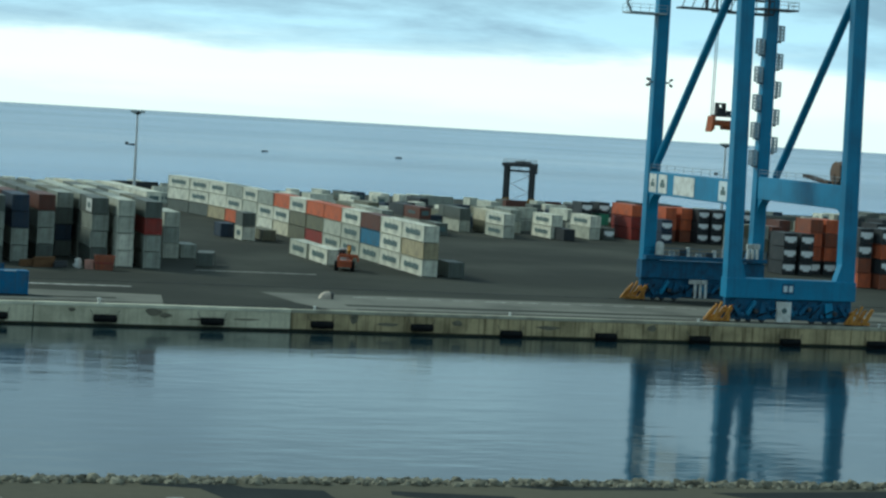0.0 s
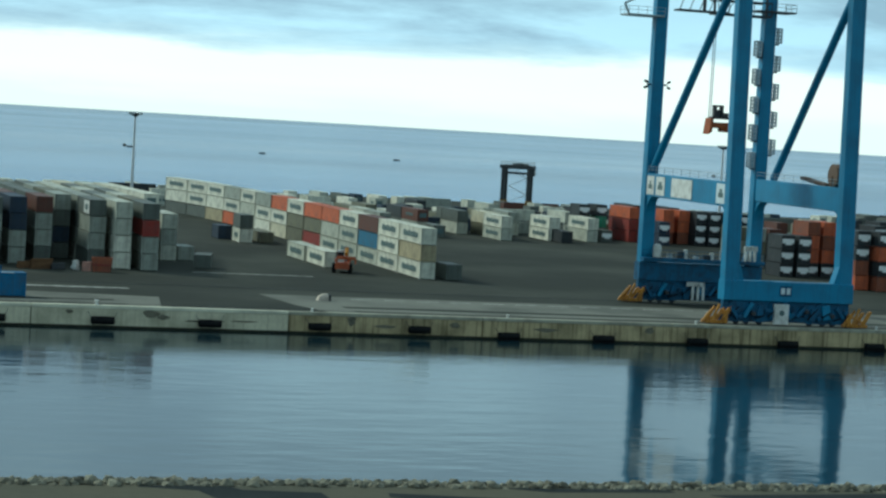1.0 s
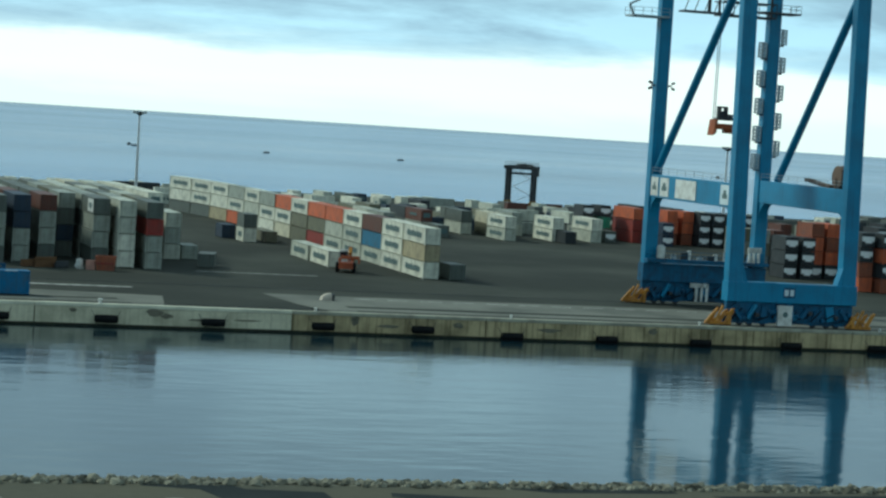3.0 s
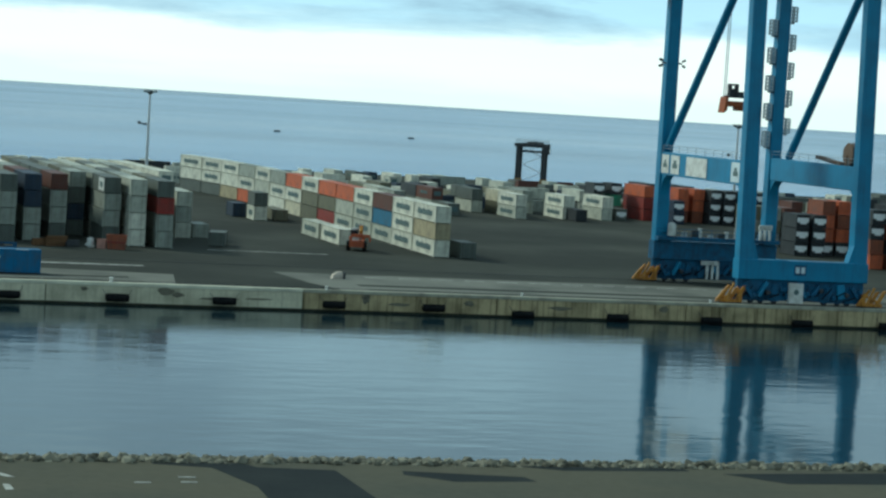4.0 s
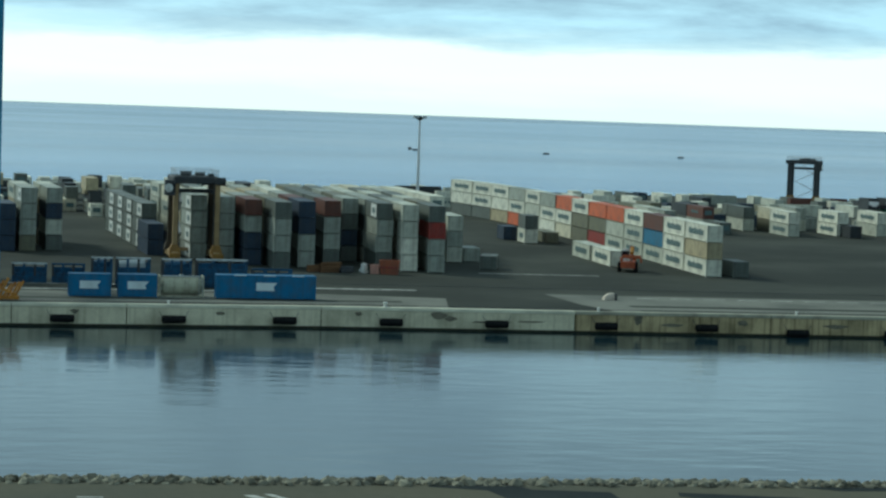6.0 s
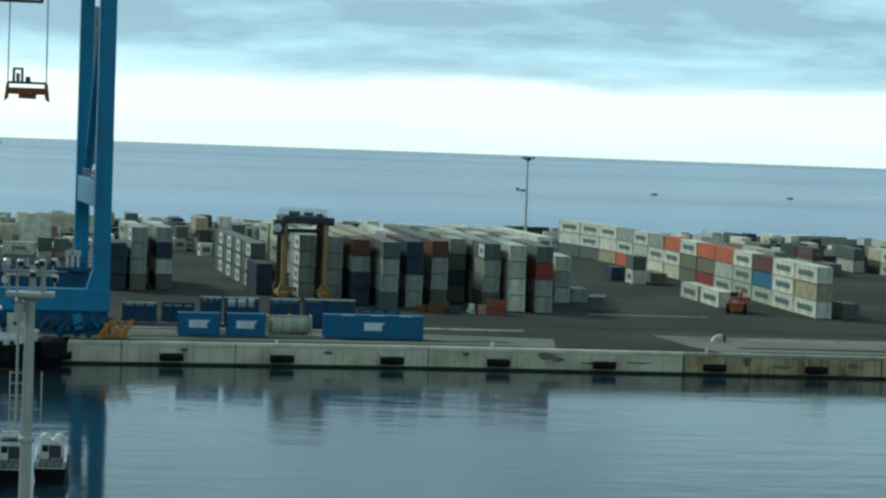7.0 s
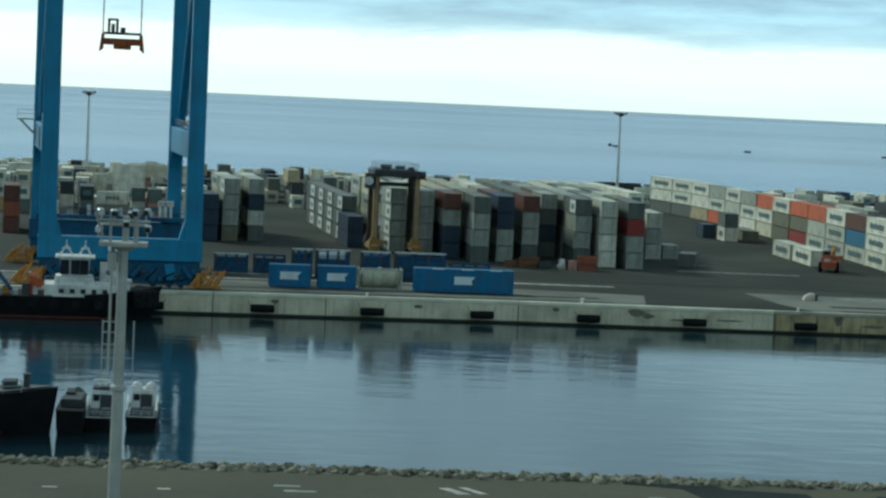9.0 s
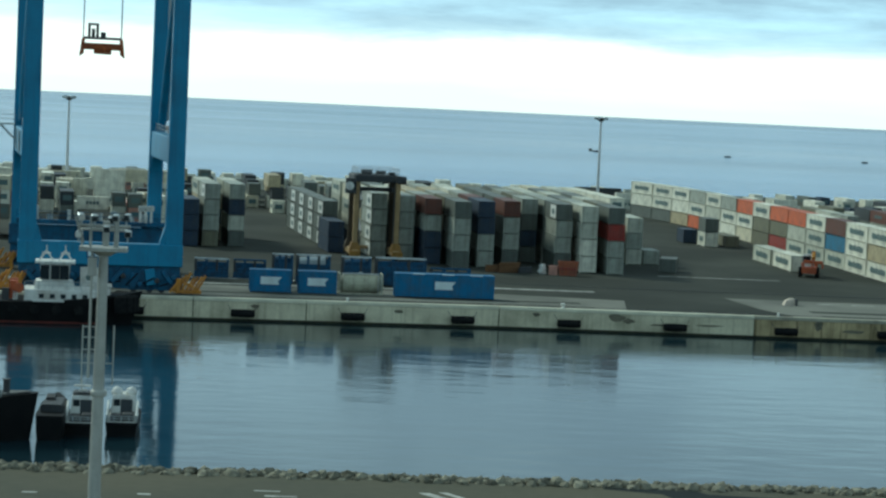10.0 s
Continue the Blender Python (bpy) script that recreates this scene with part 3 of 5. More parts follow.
def stack(x, y, cols, L=L40, H=2.5, yaw=0.0, logos="", group="stacked containers"):
    """A stack, bottom first; x of the middle, y of the end that faces the basin. logos: which levels bear a mark."""
    for i, c in enumerate(cols):
        r = random.uniform(-0.06, 0.06)
        container(c, L, H, pose(x + r, y + random.uniform(-0.1, 0.1), i * (H + 0.03), 0, 0, yaw), str(i) in logos, group)


FAR = {}


def far_box(x, y, z, c, L=L40, H=2.5, yaw=0.0, logo=False):
    """A distant container for the joined rest."""
    g = FAR.setdefault("all", Geo())
    k = list(PAINT).index(c)
    w = 1.22
    ca, sa = math.cos(radians(yaw)), math.sin(radians(yaw))
    o = len(g.v)
    g.box(-w + 0.05, 0.05, 0.05, w - 0.05, L - 0.05, H - 0.04, k)
    for sx in (-w, w - 0.14):
        for y0 in (0, L - 0.14):
            g.box(sx, y0, 0, sx + 0.14, y0 + 0.14, H, k)
        for z0 in (0, H - 0.12):
            g.box(sx, 0.14, z0, sx + 0.14, L - 0.14, z0 + 0.12, k)
    for y0 in (0, L - 0.12):
        g.box(-w + 0.14, y0, H - 0.12, w - 0.14, y0 + 0.12, H, k)
    if logo:
        n = len(PAINT)
        for i in range(4):
            g.box(-w - 0.02, L * (0.3 + 0.11 * i), H * 0.4, -w + 0.06, L * (0.38 + 0.11 * i), H * 0.64, n)
        g.box(-0.75, -0.03, H * 0.35, 0.75, 0.06, H * 0.72, n)
    for i in range(o, len(g.v)):
        vx, vy, vz = g.v[i]
        g.v[i] = (x + vx * ca - vy * sa, y + vx * sa + vy * ca, z + vz)


def turned(x, y, yaw, d):
    """The place d metres further along a row that leans by yaw."""
    return x - d * math.sin(radians(yaw)), y + d * math.cos(radians(yaw))


HL = 2.40     # the older boxes of the stacks
DULL = ["grey", "slate", "light", "grey", "slate", "olive", "brown", "white", "light", "navy", "tan", "light", "grey", "cream", "light"]
ROWS = [  # x, front y, bottom-first colours of the front stack, lean, boxes deep, marked levels
    (62.1, 345.0, ["light", "grey", "light"], 0, 1, ""),
    (55.5, 323.2, ["grey", "grey", "red", "slate"], 0, 6, ""),
    (51.7, 324.5, ["white", "white", "light", "light"], 0, 6, ""),
    (48.4, 327.5, ["slate", "grey", "grey", "slate"], 0.4, 5, "3"),
    (45.0, 341.0, ["slate", "navy", "slate", "grey"], 0.8, 4, ""),
    (41.1, 331.0, ["slate", "grey", "grey", "brown"], 1.2, 5, ""),
    (36.9, 327.0, ["grey", "grey", "navy", "navy"], 1.6, 5, ""),
    (33.0, 323.2, ["slate", "grey", "grey", "slate"], 2.0, 5, ""),
    (29.3, 329.0, ["navy", "navy", "grey", "brown"], 2.6, 4, ""),
    (25.7, 334.0, ["grey", "grey", "grey", "grey"], 3.4, 4, "0123"),
    (21.95, 338.5, ["grey", "grey", "grey", "grey"], 4.2, 3, "0123"),
    (15.9, 345.2, ["navy", "navy"], 5.2, 1, ""),
    (0.7, 350.0, ["slate", "light", "navy", "grey"], 5.5, 2, ""),
    (-3.2, 348.0, ["olive", "grey", "grey", "grey"], 5.5, 2, "3"),
    (-6.3, 346.6, ["navy", "navy", "navy"], 5.5, 1, ""),
    (-32.5, 348.0, ["brown", "tan", "rust", "tan"], 5.5, 1, ""),
    (-36.5, 348.0, ["brown", "rust", "brown"], 5.5, 1, ""),
]


def left_block():
    rnd = random.Random(5)
    for x, y, cols, yaw, deep, logos in ROWS:
        stack(x, y, cols, H=HL, yaw=yaw, logos=logos, group="stacks beside the straddle lanes")
        for d in range(1, deep):
            bx, by = turned(x, y, yaw, d * 12.45)
            n = len(cols)
            names = [rnd.choice(DULL) for _ in range(n)]
            if d < 2:
                stack(bx, by, names, H=HL, yaw=yaw, logos="3" if rnd.random() < 0.3 else "", group="stacks beside the straddle lanes")
            else:
                for i, c in enumerate(names):
                    far_box(bx, by, i * (HL + 0.015), c, H=HL, yaw=yaw, logo=rnd.random() < 0.25)
    # long white-sided row behind the navy pair
    for d in range(4):
        bx, by = turned(14.2, 358.5, 5.2, d * 12.45)
        stack(bx + 1.2, by, ["slate", "slate", "slate"], H=HL, yaw=5.2, logos="012", group="panelled row by the open lane")
    for x, y, yaw, c in ((18.9, 378, 4.2, "light"),):
        stack(x, y, [c] * 4, H=HL, yaw=yaw, logos="123", group="stacks beside the straddle lanes")
    # low boxes at the corner of the block
    stack(65.2, 347.0, ["grey"], L20, 2.2)
    stack(64.6, 330.4, ["slate"], L20, 2.1, yaw=-14)


left_block()

NEAR_ROW = [  # bottom-first colours; capital W marks white with lettering
    "W tan W", "W W W", "G blue brown", "G G W", "G light orange", "red olive orange", "olive olive W",
    "cream W orange", "white W grey", "light light W", "orange W grey", "tan white W", "slate W W", "slate white W",
]


LEAN = [0, 0, 0.3, 0.5, 0.5, 1, 1, 1.5, 2, 2, 4, 6, 9, 12]


def long_row():
    rnd = random.Random(8)
    rx, ry = 98.4, 326.6
    for i, s in enumerate(NEAR_ROW):
        lv = s.split()
        cols = [{"W": "white", "G": "light"}.get(c, c) for c in lv]
        marks = "".join(str(k) for k, c in enumerate(lv) if c in "WG")
        yaw = LEAN[i]
        stack(rx, ry, cols, H=2.56, yaw=yaw, logos=marks, group="long three-high row")
        rx, ry = turned(rx, ry, yaw, 12.45)
    # single boxes in front of it
    stack(87.6, 343.0, ["white"], H=2.56, logos="0", group="boxes before the long row")
    stack(87.4, 355.6, ["light"], H=2.56, logos="0", group="boxes before the long row")
    stack(85.4, 397.5, ["white", "slate"], L20, 2.5, logos="0", group="boxes before the long row")
    stack(83.3, 406.0, ["navy"], L20, 2.5, group="boxes before the long row")
    stack(89.6, 399.0, ["olive"], H=2.0, group="boxes before the long row")
    stack(102.6, 326.4, ["slate"], L20, 2.4, group="boxes before the long row")
    # second rows behind, seen over it
    for x, y0, n, h in ((104.5, 372, 8, 2), (108.4, 386, 7, 2), (114.5, 410, 5, 2), (121, 420, 4, 2), (127.5, 430, 4, 2), (135, 441, 3, 2)):
        for i in range(n):
            hh = h if rnd.random() < 0.75 else max(1, h - 1)
            for k in range(hh):
                far_box(x, y0 + 12.5 * i, 2.5 * k, rnd.choice(["white", "light", "grey", "slate", "slate", "olive", "brown", "black"]), logo=rnd.random() < 0.5)


long_row()


def right_groups():
    stack(145.2, 458, ["light", "slate"], L40, group="stacks across the open yard")
    stack(149.3, 440.5, ["light", "white"], L40, group="stacks across the open yard", logos="01")
    stack(150.8, 454, ["olive", "cream"], L40, group="stacks across the open yard")
    stack(161.6, 446, ["white", "white"], L40, group="stacks across the open yard", logos="01")
    stack(158.0, 462, ["light", "grey"], L40, group="stacks across the open yard")
    stack(162.4, 440, ["black"], L20, group="stacks across the open yard")
    stack(171.4, 449, ["light", "white"], L40, group="stacks across the open yard", logos="1")
    stack(175.8, 452, ["slate"], L40, group="stacks across the open yard")
    stack(178.2, 462, ["black", "green", "black"], L20, group="stacks across the open yard", logos="0")
    stack(183.2, 455, ["red", "red", "orange"], L40, group="stacks across the open yard")
    stack(187.0, 447, ["navy", "navy"], L20, group="stacks across the open yard")
    # reefer stacks with pale ends behind the crane
    for x, y, cols in ((174.6, 463, "slate black black"), (191.2, 455, "rust orange orange"), (194.8, 455, "rust orange orange"), (197.6, 452, "black black black"), (200.4, 451, "black black black"), (203.2, 450, "black black black"),
                       (206.2, 448, "black slate black"), (209.2, 447, "black black"), (177.3, 387, "olive grey olive"), (180.3, 385, "grey olive grey"), (183.4, 385, "olive grey brown"), (186.4, 386, "grey rust"),
                       (175.5, 363, "black black black"), (178.6, 362.5, "black black black"), (181.9, 366, "black orange orange rust"), (185.0, 366, "black orange rust orange"), (188.2, 364, "black rust orange"),
                       (192.0, 360, "slate black orange black"), (177.2, 338, "orange rust black black"), (180.3, 336, "rust black orange black"), (183.6, 335, "black rust orange navy"),
                       (187.0, 334, "orange black black black")):
        stack(x, y, cols.split(), L20, 2.45, group="stacks behind the crane")
    for x, y in ((190, 470), (197, 466)):
        for k, c in enumerate(("slate", "black", "black")):
            far_box(x, y, 2.5 * k, c)


def end_plates():
    """Pale machinery panels on the ends of the dark refrigerated boxes."""
    done = [o for o in scene.collection.objects if o.name.startswith("shipping_container") and not o.parent]
    g = Geo()
    g.ring([[(a, y, z) for a, z in ((-0.5, 0.75), (0.7, 0.75), (0.7, 1.05), (1.1, 1.05), (1.1, 1.85), (-1.1, 1.85), (-1.1, 1.05), (-0.5, 1.05))] for y in (-0.06, 0.02)])
    me = g.mesh("cooling_unit", mat("cooling_white", (0.85, 0.86, 0.84), 0.5, amount=0.2))
    for o in done:
        x, y, z = o.matrix_basis.translation
        if x > 174 and ("black" in o["label"] or "navy" in o["label"] or "dark grey" in o["label"]):
            part("cooling_unit", me, None, o, "pale cooling machinery panel")


right_groups()
end_plates()


def far_field():
    rnd = random.Random(21)
    # beyond the left crane: a loose field of pale boxes one to three high
    for x in range(-100, 12, 4):
        for y0 in (402, 418, 436, 454, 474, 498, 524):
            xx, yy = x + rnd.uniform(-0.9, 0.9) - 0.09 * (y0 - 350), y0 + rnd.uniform(-5, 5)
            if rnd.random() < 0.34 or (xx > -2.5 and y0 < 440):
                continue
            yaw = 5.5 + (0 if rnd.random() < 0.86 else 90)
            h = rnd.choice((1, 1, 2, 2, 3)) if y0 < 470 else rnd.choice((1, 1, 2))
            L = rnd.choice((L20, L20, L20, L40)) if yaw < 50 else L20
            for k in range(h):
                far_box(xx, yy, 2.45 * k, rnd.choice(["white", "white", "light", "black", "white", "slate", "white", "light", "cream", "sand" if k == 0 else "white", "pink" if k == 0 else "slate"]), L, 2.45, yaw, rnd.random() < 0.6)
    # behind the stacks in the middle
    for x in range(14, 78, 5):
        for y0 in (412, 425, 440, 470):
            if rnd.random() < 0.2 or x > 66 - (y0 - 412) * 0.25:
                continue
            for k in range(rnd.choice((2, 3, 3)) if y0 < 430 else 2):
                far_box(x + rnd.uniform(-0.6, 0.6), y0, 2.45 * k, rnd.choice(DULL), L40, 2.45, 1.0, rnd.random() < 0.3)
    # across the end of the open lane
    for x in range(-16, 46, 5):
        for y0 in (452, 468, 490, 515):
            if rnd.random() < 0.15:
                continue
            yaw = 4 + (0 if rnd.random() < 0.9 else 88)
            for k in range(rnd.choice((1, 2, 3)) if y0 < 480 else rnd.choice((1, 2, 2))):
                far_box(x + rnd.uniform(-1, 1), y0 + rnd.uniform(-4, 4), 2.45 * k, rnd.choice(["white", "cream", "white", "tan", "black", "slate", "light"]), rnd.choice((L20, L20, L40)), 2.45, yaw, rnd.random() < 0.6)
    # long white-roofed row beside the low corner boxes
    for i in range(3):
        bx, by = turned(61.4, 358.5, 3.4, 12.45 * i)
        for k, c in enumerate(("slate", "grey", "light", "white")):
            far_box(bx, by, 2.42 * k, c, H=2.42, yaw=3.4, logo=k > 1 and i == 0)
    # along the sea side, behind the open yard and the crane
    for x in range(98, 330, 5):
        for y0 in (478, 500, 530, 565, 590):
            if rnd.random() < 0.25:
                continue
            yaw = 0 if rnd.random() < 0.7 else 90
            h = rnd.choice((1, 2, 2)) if y0 < 490 and x > 132 else 1
            if 196 < x < 216 and y0 > 520:
                h = 1
            for k in range(h):
                far_box(x + rnd.uniform(-1, 1), y0 + rnd.uniform(-4, 4), 2.45 * k, rnd.choice(["white", "light", "white", "slate", "olive", "black", "grey", "navy", "brown" if x > 190 else "light"]), rnd.choice((L20, L40)), 2.45, yaw, rnd.random() < 0.3)
    for x in range(200, 262, 4):
        for y0 in (382, 398, 414):
            for k in range(rnd.choice((2, 3, 4))):
                far_box(x + rnd.uniform(-0.5, 0.5), y0 + rnd.uniform(-3, 3), 2.45 * k, rnd.choice(["black", "slate", "rust", "orange", "navy", "slate", "brown"]), L20, 2.45, 0, False)
    # last rows along the sea wall
    for x in range(-150, 104, 4):
        for y0 in (550, 566, 581):
            if rnd.random() < 0.15 or x > 86:
                continue
            far_box(x + rnd.uniform(-0.7, 0.7), y0 + rnd.uniform(-3, 3), 0, rnd.choice(["white", "light", "white", "grey", "cream", "slate", "light", "white"]), L20, 2.45, 3 if rnd.random() < 0.8 else 91, rnd.random() < 0.5)
    mats = [paint(c) for c in PAINT] + [M_LOGO]
    g = FAR["all"]
    thing("distant_containers", "many pale and dark containers stacked across the far yard", "containers", kind="stuff", data=g.mesh("distant_containers", mats))


far_field()


# ---- the two quay cranes ----
def handrail(g, p, q, h=1.1, step=2.0):
    p, q = Vector(p), Vector(q)
    n = max(1, int((q - p).length / step))
    for z in (h, h * 0.55):
        g.tube(p + Vector((0, 0, z)), q + Vector((0, 0, z)), 0.035, 5)
    for i in range(n + 1):
        c = p.lerp(q, i / n)
        g.tube(c, c + Vector((0, 0, h)), 0.035, 5)
    return g


def bogie(g, x, y, z):
    """A two-wheel truck with its rocker; wheels are the second material."""
    g.poly([(x + a, y + b, z + c) for b in (-0.45, 0.45) for a, c in ((-1.5, 0.35), (1.5, 0.35), (1.6, 0.95), (0.5, 1.6), (-0.5, 1.6), (-1.6, 0.95))],
           [(0, 1, 2, 3, 4, 5), (11, 10, 9, 8, 7, 6)] + [(i, 6 + i, 6 + (i + 1) % 6, (i + 1) % 6) for i in range(6)])
    for s in (-0.95, 0.95):
        g.lathe((x + s, y, z + 0.36), [(0.3, -0.24), (0.36, -0.22), (0.36, 0.22), (0.3, 0.24)], 14, 1, axis="y")


def quay_crane(x0, y0, yaw, W, inset, outset, lean, cage_sides, spread_z, spread_y, off):
    """Legs at local x 0 and W; waterside y 0, landside y 30. inset: how far the waterside legs stand in; outset: the landside ones out."""
    G, TOP = 30.0, 54.0
    c = thing("quay_crane", "tall blue ship-to-shore gantry crane standing on quay rails", "crane", pose(x0, y0, 0, 0, 0, yaw))
    feet = {0: (inset[0], W - inset[1]), G: (-outset, W - 0.6 * outset)}
    for y in (0, G):
        for x in feet[y]:
            w = 2.0 if y == 0 else 1.85
            leg = part("leg", Geo().beam((x, y, 3.2), (x, y + (lean if y == 0 else 0), TOP), w, 1.75, 0.05, w2=w - 0.1, h2=1.6), M_CRANE, c)
            if y and x < 1 and lean:
                for s in (-1, 1):
                    part("leg_floodlight", Geo().beam((x + s * 1.0, y - 0.4, 31.0), (x + s * 1.5, y - 0.5, 31.0), 0.3, 0.25).beam((x + s * 1.5, y - 0.5, 30.7), (x + s * 1.95, y - 0.6, 30.5), 0.5, 0.32).beam((x + s * 1.5, y - 0.5, 31.3), (x + s * 1.95, y - 0.6, 31.5), 0.5, 0.32), M_DKSTEEL, leg, "dark pair of small floodlights")
    for y in (0, G):
        xa, xb = feet[y]
        # landside sill and gussets take the darker blue: shade put into the paint
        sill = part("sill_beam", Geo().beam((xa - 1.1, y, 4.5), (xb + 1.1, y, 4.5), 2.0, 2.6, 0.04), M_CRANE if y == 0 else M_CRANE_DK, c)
        for k, x in enumerate((xa + 1.9, xb - 1.9)):
            part("equaliser", Geo().poly([(x + a, y + b, z) for b in (-0.6, 0.6) for a, z in ((-3.0, 1.7), (3.0, 1.7), (1.3, 3.3), (-1.3, 3.3))],
                                         [(0, 1, 2, 3), (7, 6, 5, 4), (0, 4, 5, 1), (1, 5, 6, 2), (2, 6, 7, 3), (3, 7, 4, 0)]), M_CRANE_DK, c)
            for s in (-1.65, 1.65):
                g = Geo()
                bogie(g, x + s, y, 0.05)
                part("bogie", g, [M_CRANE_DK, M_DKSTEEL], c, "grimy blue rail bogie with steel wheels")
        for s, x in ((1, xa + 0.95), (-1, xb - 0.95)):
            part("corner_gusset", Geo().ring([[(x, y + o, 5.75), (x + s * 0.75, y + o, 5.75), (x, y + o, 8.2)] for o in (-0.7, 0.7)]), M_CRANE if y == 0 else M_CRANE_DK, c)
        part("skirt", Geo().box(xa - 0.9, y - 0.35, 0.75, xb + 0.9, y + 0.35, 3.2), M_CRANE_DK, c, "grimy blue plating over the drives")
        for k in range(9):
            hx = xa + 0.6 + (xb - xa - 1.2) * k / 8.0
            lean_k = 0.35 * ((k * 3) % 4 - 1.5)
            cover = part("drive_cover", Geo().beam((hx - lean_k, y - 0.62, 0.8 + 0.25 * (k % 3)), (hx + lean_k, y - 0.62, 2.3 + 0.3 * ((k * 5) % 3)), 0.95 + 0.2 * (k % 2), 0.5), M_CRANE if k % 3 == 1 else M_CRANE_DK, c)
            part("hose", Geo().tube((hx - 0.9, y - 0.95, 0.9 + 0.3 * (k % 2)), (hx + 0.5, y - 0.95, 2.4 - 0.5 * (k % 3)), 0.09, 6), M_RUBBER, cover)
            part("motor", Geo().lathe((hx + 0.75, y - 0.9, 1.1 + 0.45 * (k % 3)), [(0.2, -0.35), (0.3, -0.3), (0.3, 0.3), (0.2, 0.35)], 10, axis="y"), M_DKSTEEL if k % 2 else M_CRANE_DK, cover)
        # service boxes and pipes slung under the sill
        g = Geo()
        for i in range(5):
            bx = 4.2 + 1.7 * i
            g.box(bx, y - 0.5, 0.5 + 0.2 * (i % 2), bx + 1.35, y + 0.5, 2.6 + 0.35 * ((i * 7) % 3))
        g.beam((1.5, y, 0.9), (W - 1.5, y, 0.9), 0.9, 0.8)
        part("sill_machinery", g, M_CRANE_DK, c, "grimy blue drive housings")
        g = Geo()
        handrail(g, (0, y - 0.95, 5.8), (W, y - 0.95, 5.8))
        if y:
            g.beam((-1, y - 1.4, 6.25), (W + 1, y - 1.4, 6.25), 1.4, 0.55)
            handrail(g, (-1, y - 1.6, 6.5), (W + 1, y - 1.6, 6.5))
        else:
            g = Geo().box(4, y - 0.99, 5.75, 6, y - 0.95, 5.85)
        walk_ob = part("walkway", g, M_CRANE_DK if y else M_CRANE, c)
        for k in range(11 if y else 0):
            bx = 1.6 + 1.35 * k + 0.3 * ((k * 7) % 3)
            part("deck_gear", Geo().beam((bx, y - 1.3, 6.5), (bx, y - 1.3, 6.9 + 0.3 * ((k * 5) % 4)), 0.5 + 0.3 * (k % 3), 0.5), (M_WHITE, M_STEEL, M_DKSTEEL)[k % 3], walk_ob)
        for s, x in ((-1, xa - 1.9), (1, xb + 1.9)):
            # storm buffer: a low frame with a sheaf of sloping rods
            fb = part("buffer_frame", Geo().beam((x - 1.5, y - 0.9, 0.35), (x + 1.5, y - 0.9, 0.35), 0.4, 0.4).beam((x - 1.5, y + 0.4, 0.35), (x + 1.5, y + 0.4, 0.35), 0.4, 0.4)
                      .beam((x - s * 1.2, y - 1.0, 0.3), (x - s * 1.2, y - 1.0, 1.9), 0.5, 0.5).beam((x - s * 1.2, y - 1.0, 1.7), (x + s * 1.1, y - 1.0, 0.7), 0.3, 0.3), M_ORANGE, c, "orange storm buffer with sloping rods")
            for k in range(8):
                bx, up = x - 1.7 + 0.44 * k, 2.1 + 0.35 * ((k * 5) % 4) * 0.6 - 0.25 * abs(k - 3.5) * 0.5
                part("buffer_rod", Geo().beam((bx - 0.5, y - 1.2 + 0.3 * (k % 3), 0.25), (bx + 0.6, y - 1.2 + 0.3 * (k % 3), up), 0.27, 0.27), M_ORANGE, fb)
    for x in (0, W):
        # side beam with curved gussets
        xw, xl = feet[0][1 if x else 0], feet[G][1 if x else 0]
        g = Geo().beam((xw, 0.9, 16.8), (xl, G - 0.8, 16.8), 1.5, 3.2, 0.05)
        for y, s in ((0.85, 1), (G - 0.85, -1)):
            arc = [(y, 15.25)] + [(y + s * 2.4 * (1 - math.sin(math.pi / 2 * i / 6)), 15.25 - 3.0 * (1 - math.cos(math.pi / 2 * i / 6))) for i in range(7)]
            xe = xw if y < 10 else xl
            g.ring([[(xe - 0.62, a, b) for a, b in arc], [(xe + 0.62, a, b) for a, b in arc]])
        sb = part("side_beam", g, M_CRANE, c)
        hr = Geo()
        handrail(hr, (x - 0.7, 1, 18.4), (x - 0.7, G - 1, 18.4), 1.0, 3.0)
        part("handrail", hr, M_STEEL, sb)
        part("brace", Geo().tube((xl + (0.5 if x else 0.1), G - (4.2 if x and lean else 0.8), 18.6 if x else 19.0), (xw, 0.9 + lean * 0.85, 43.8 if x else 47.0), 0.55, 12), M_CRANE, c)
    # signs on the outer face of the first side beam
    for y0, y1, m in ((22.4, 25.6, M_WHITE), (26.3, 29.0, M_WHITE), (12.6, 20.0, M_WHITE), (1.4, 4.4, M_LOGO_W)):
        sx0 = inset[0] + (-outset - inset[0]) * ((y0 + y1) / 2 / G) - 0.80
        sg = part("sign", Geo().box(sx0, y0, 15.5, sx0 + 0.06, y1, 18.1), m, c, "white sign board")
        if y1 - y0 < 4:
            part("mark", Geo().box(sx0 - 0.03, y0 + 0.7, 16.3, sx0 - 0.002, y1 - 0.7, 16.9).box(sx0 - 0.03, y0 + 1.1, 16.9, sx0 - 0.002, y1 - 1.1, 17.4), M_LOGO, sg)
    # number plate and cabinet on the waterside sill
    pl = part("number_plate", Geo().box(7.0, -1.02, 3.9, 8.7, -0.955, 5.3), M_CRANE_DK, c)
    part("mark", Geo().box(7.2, -1.05, 4.2, 7.75, -1.021, 5.0).box(8.0, -1.05, 4.2, 8.5, -1.021, 5.0), M_LOGO_W, pl)
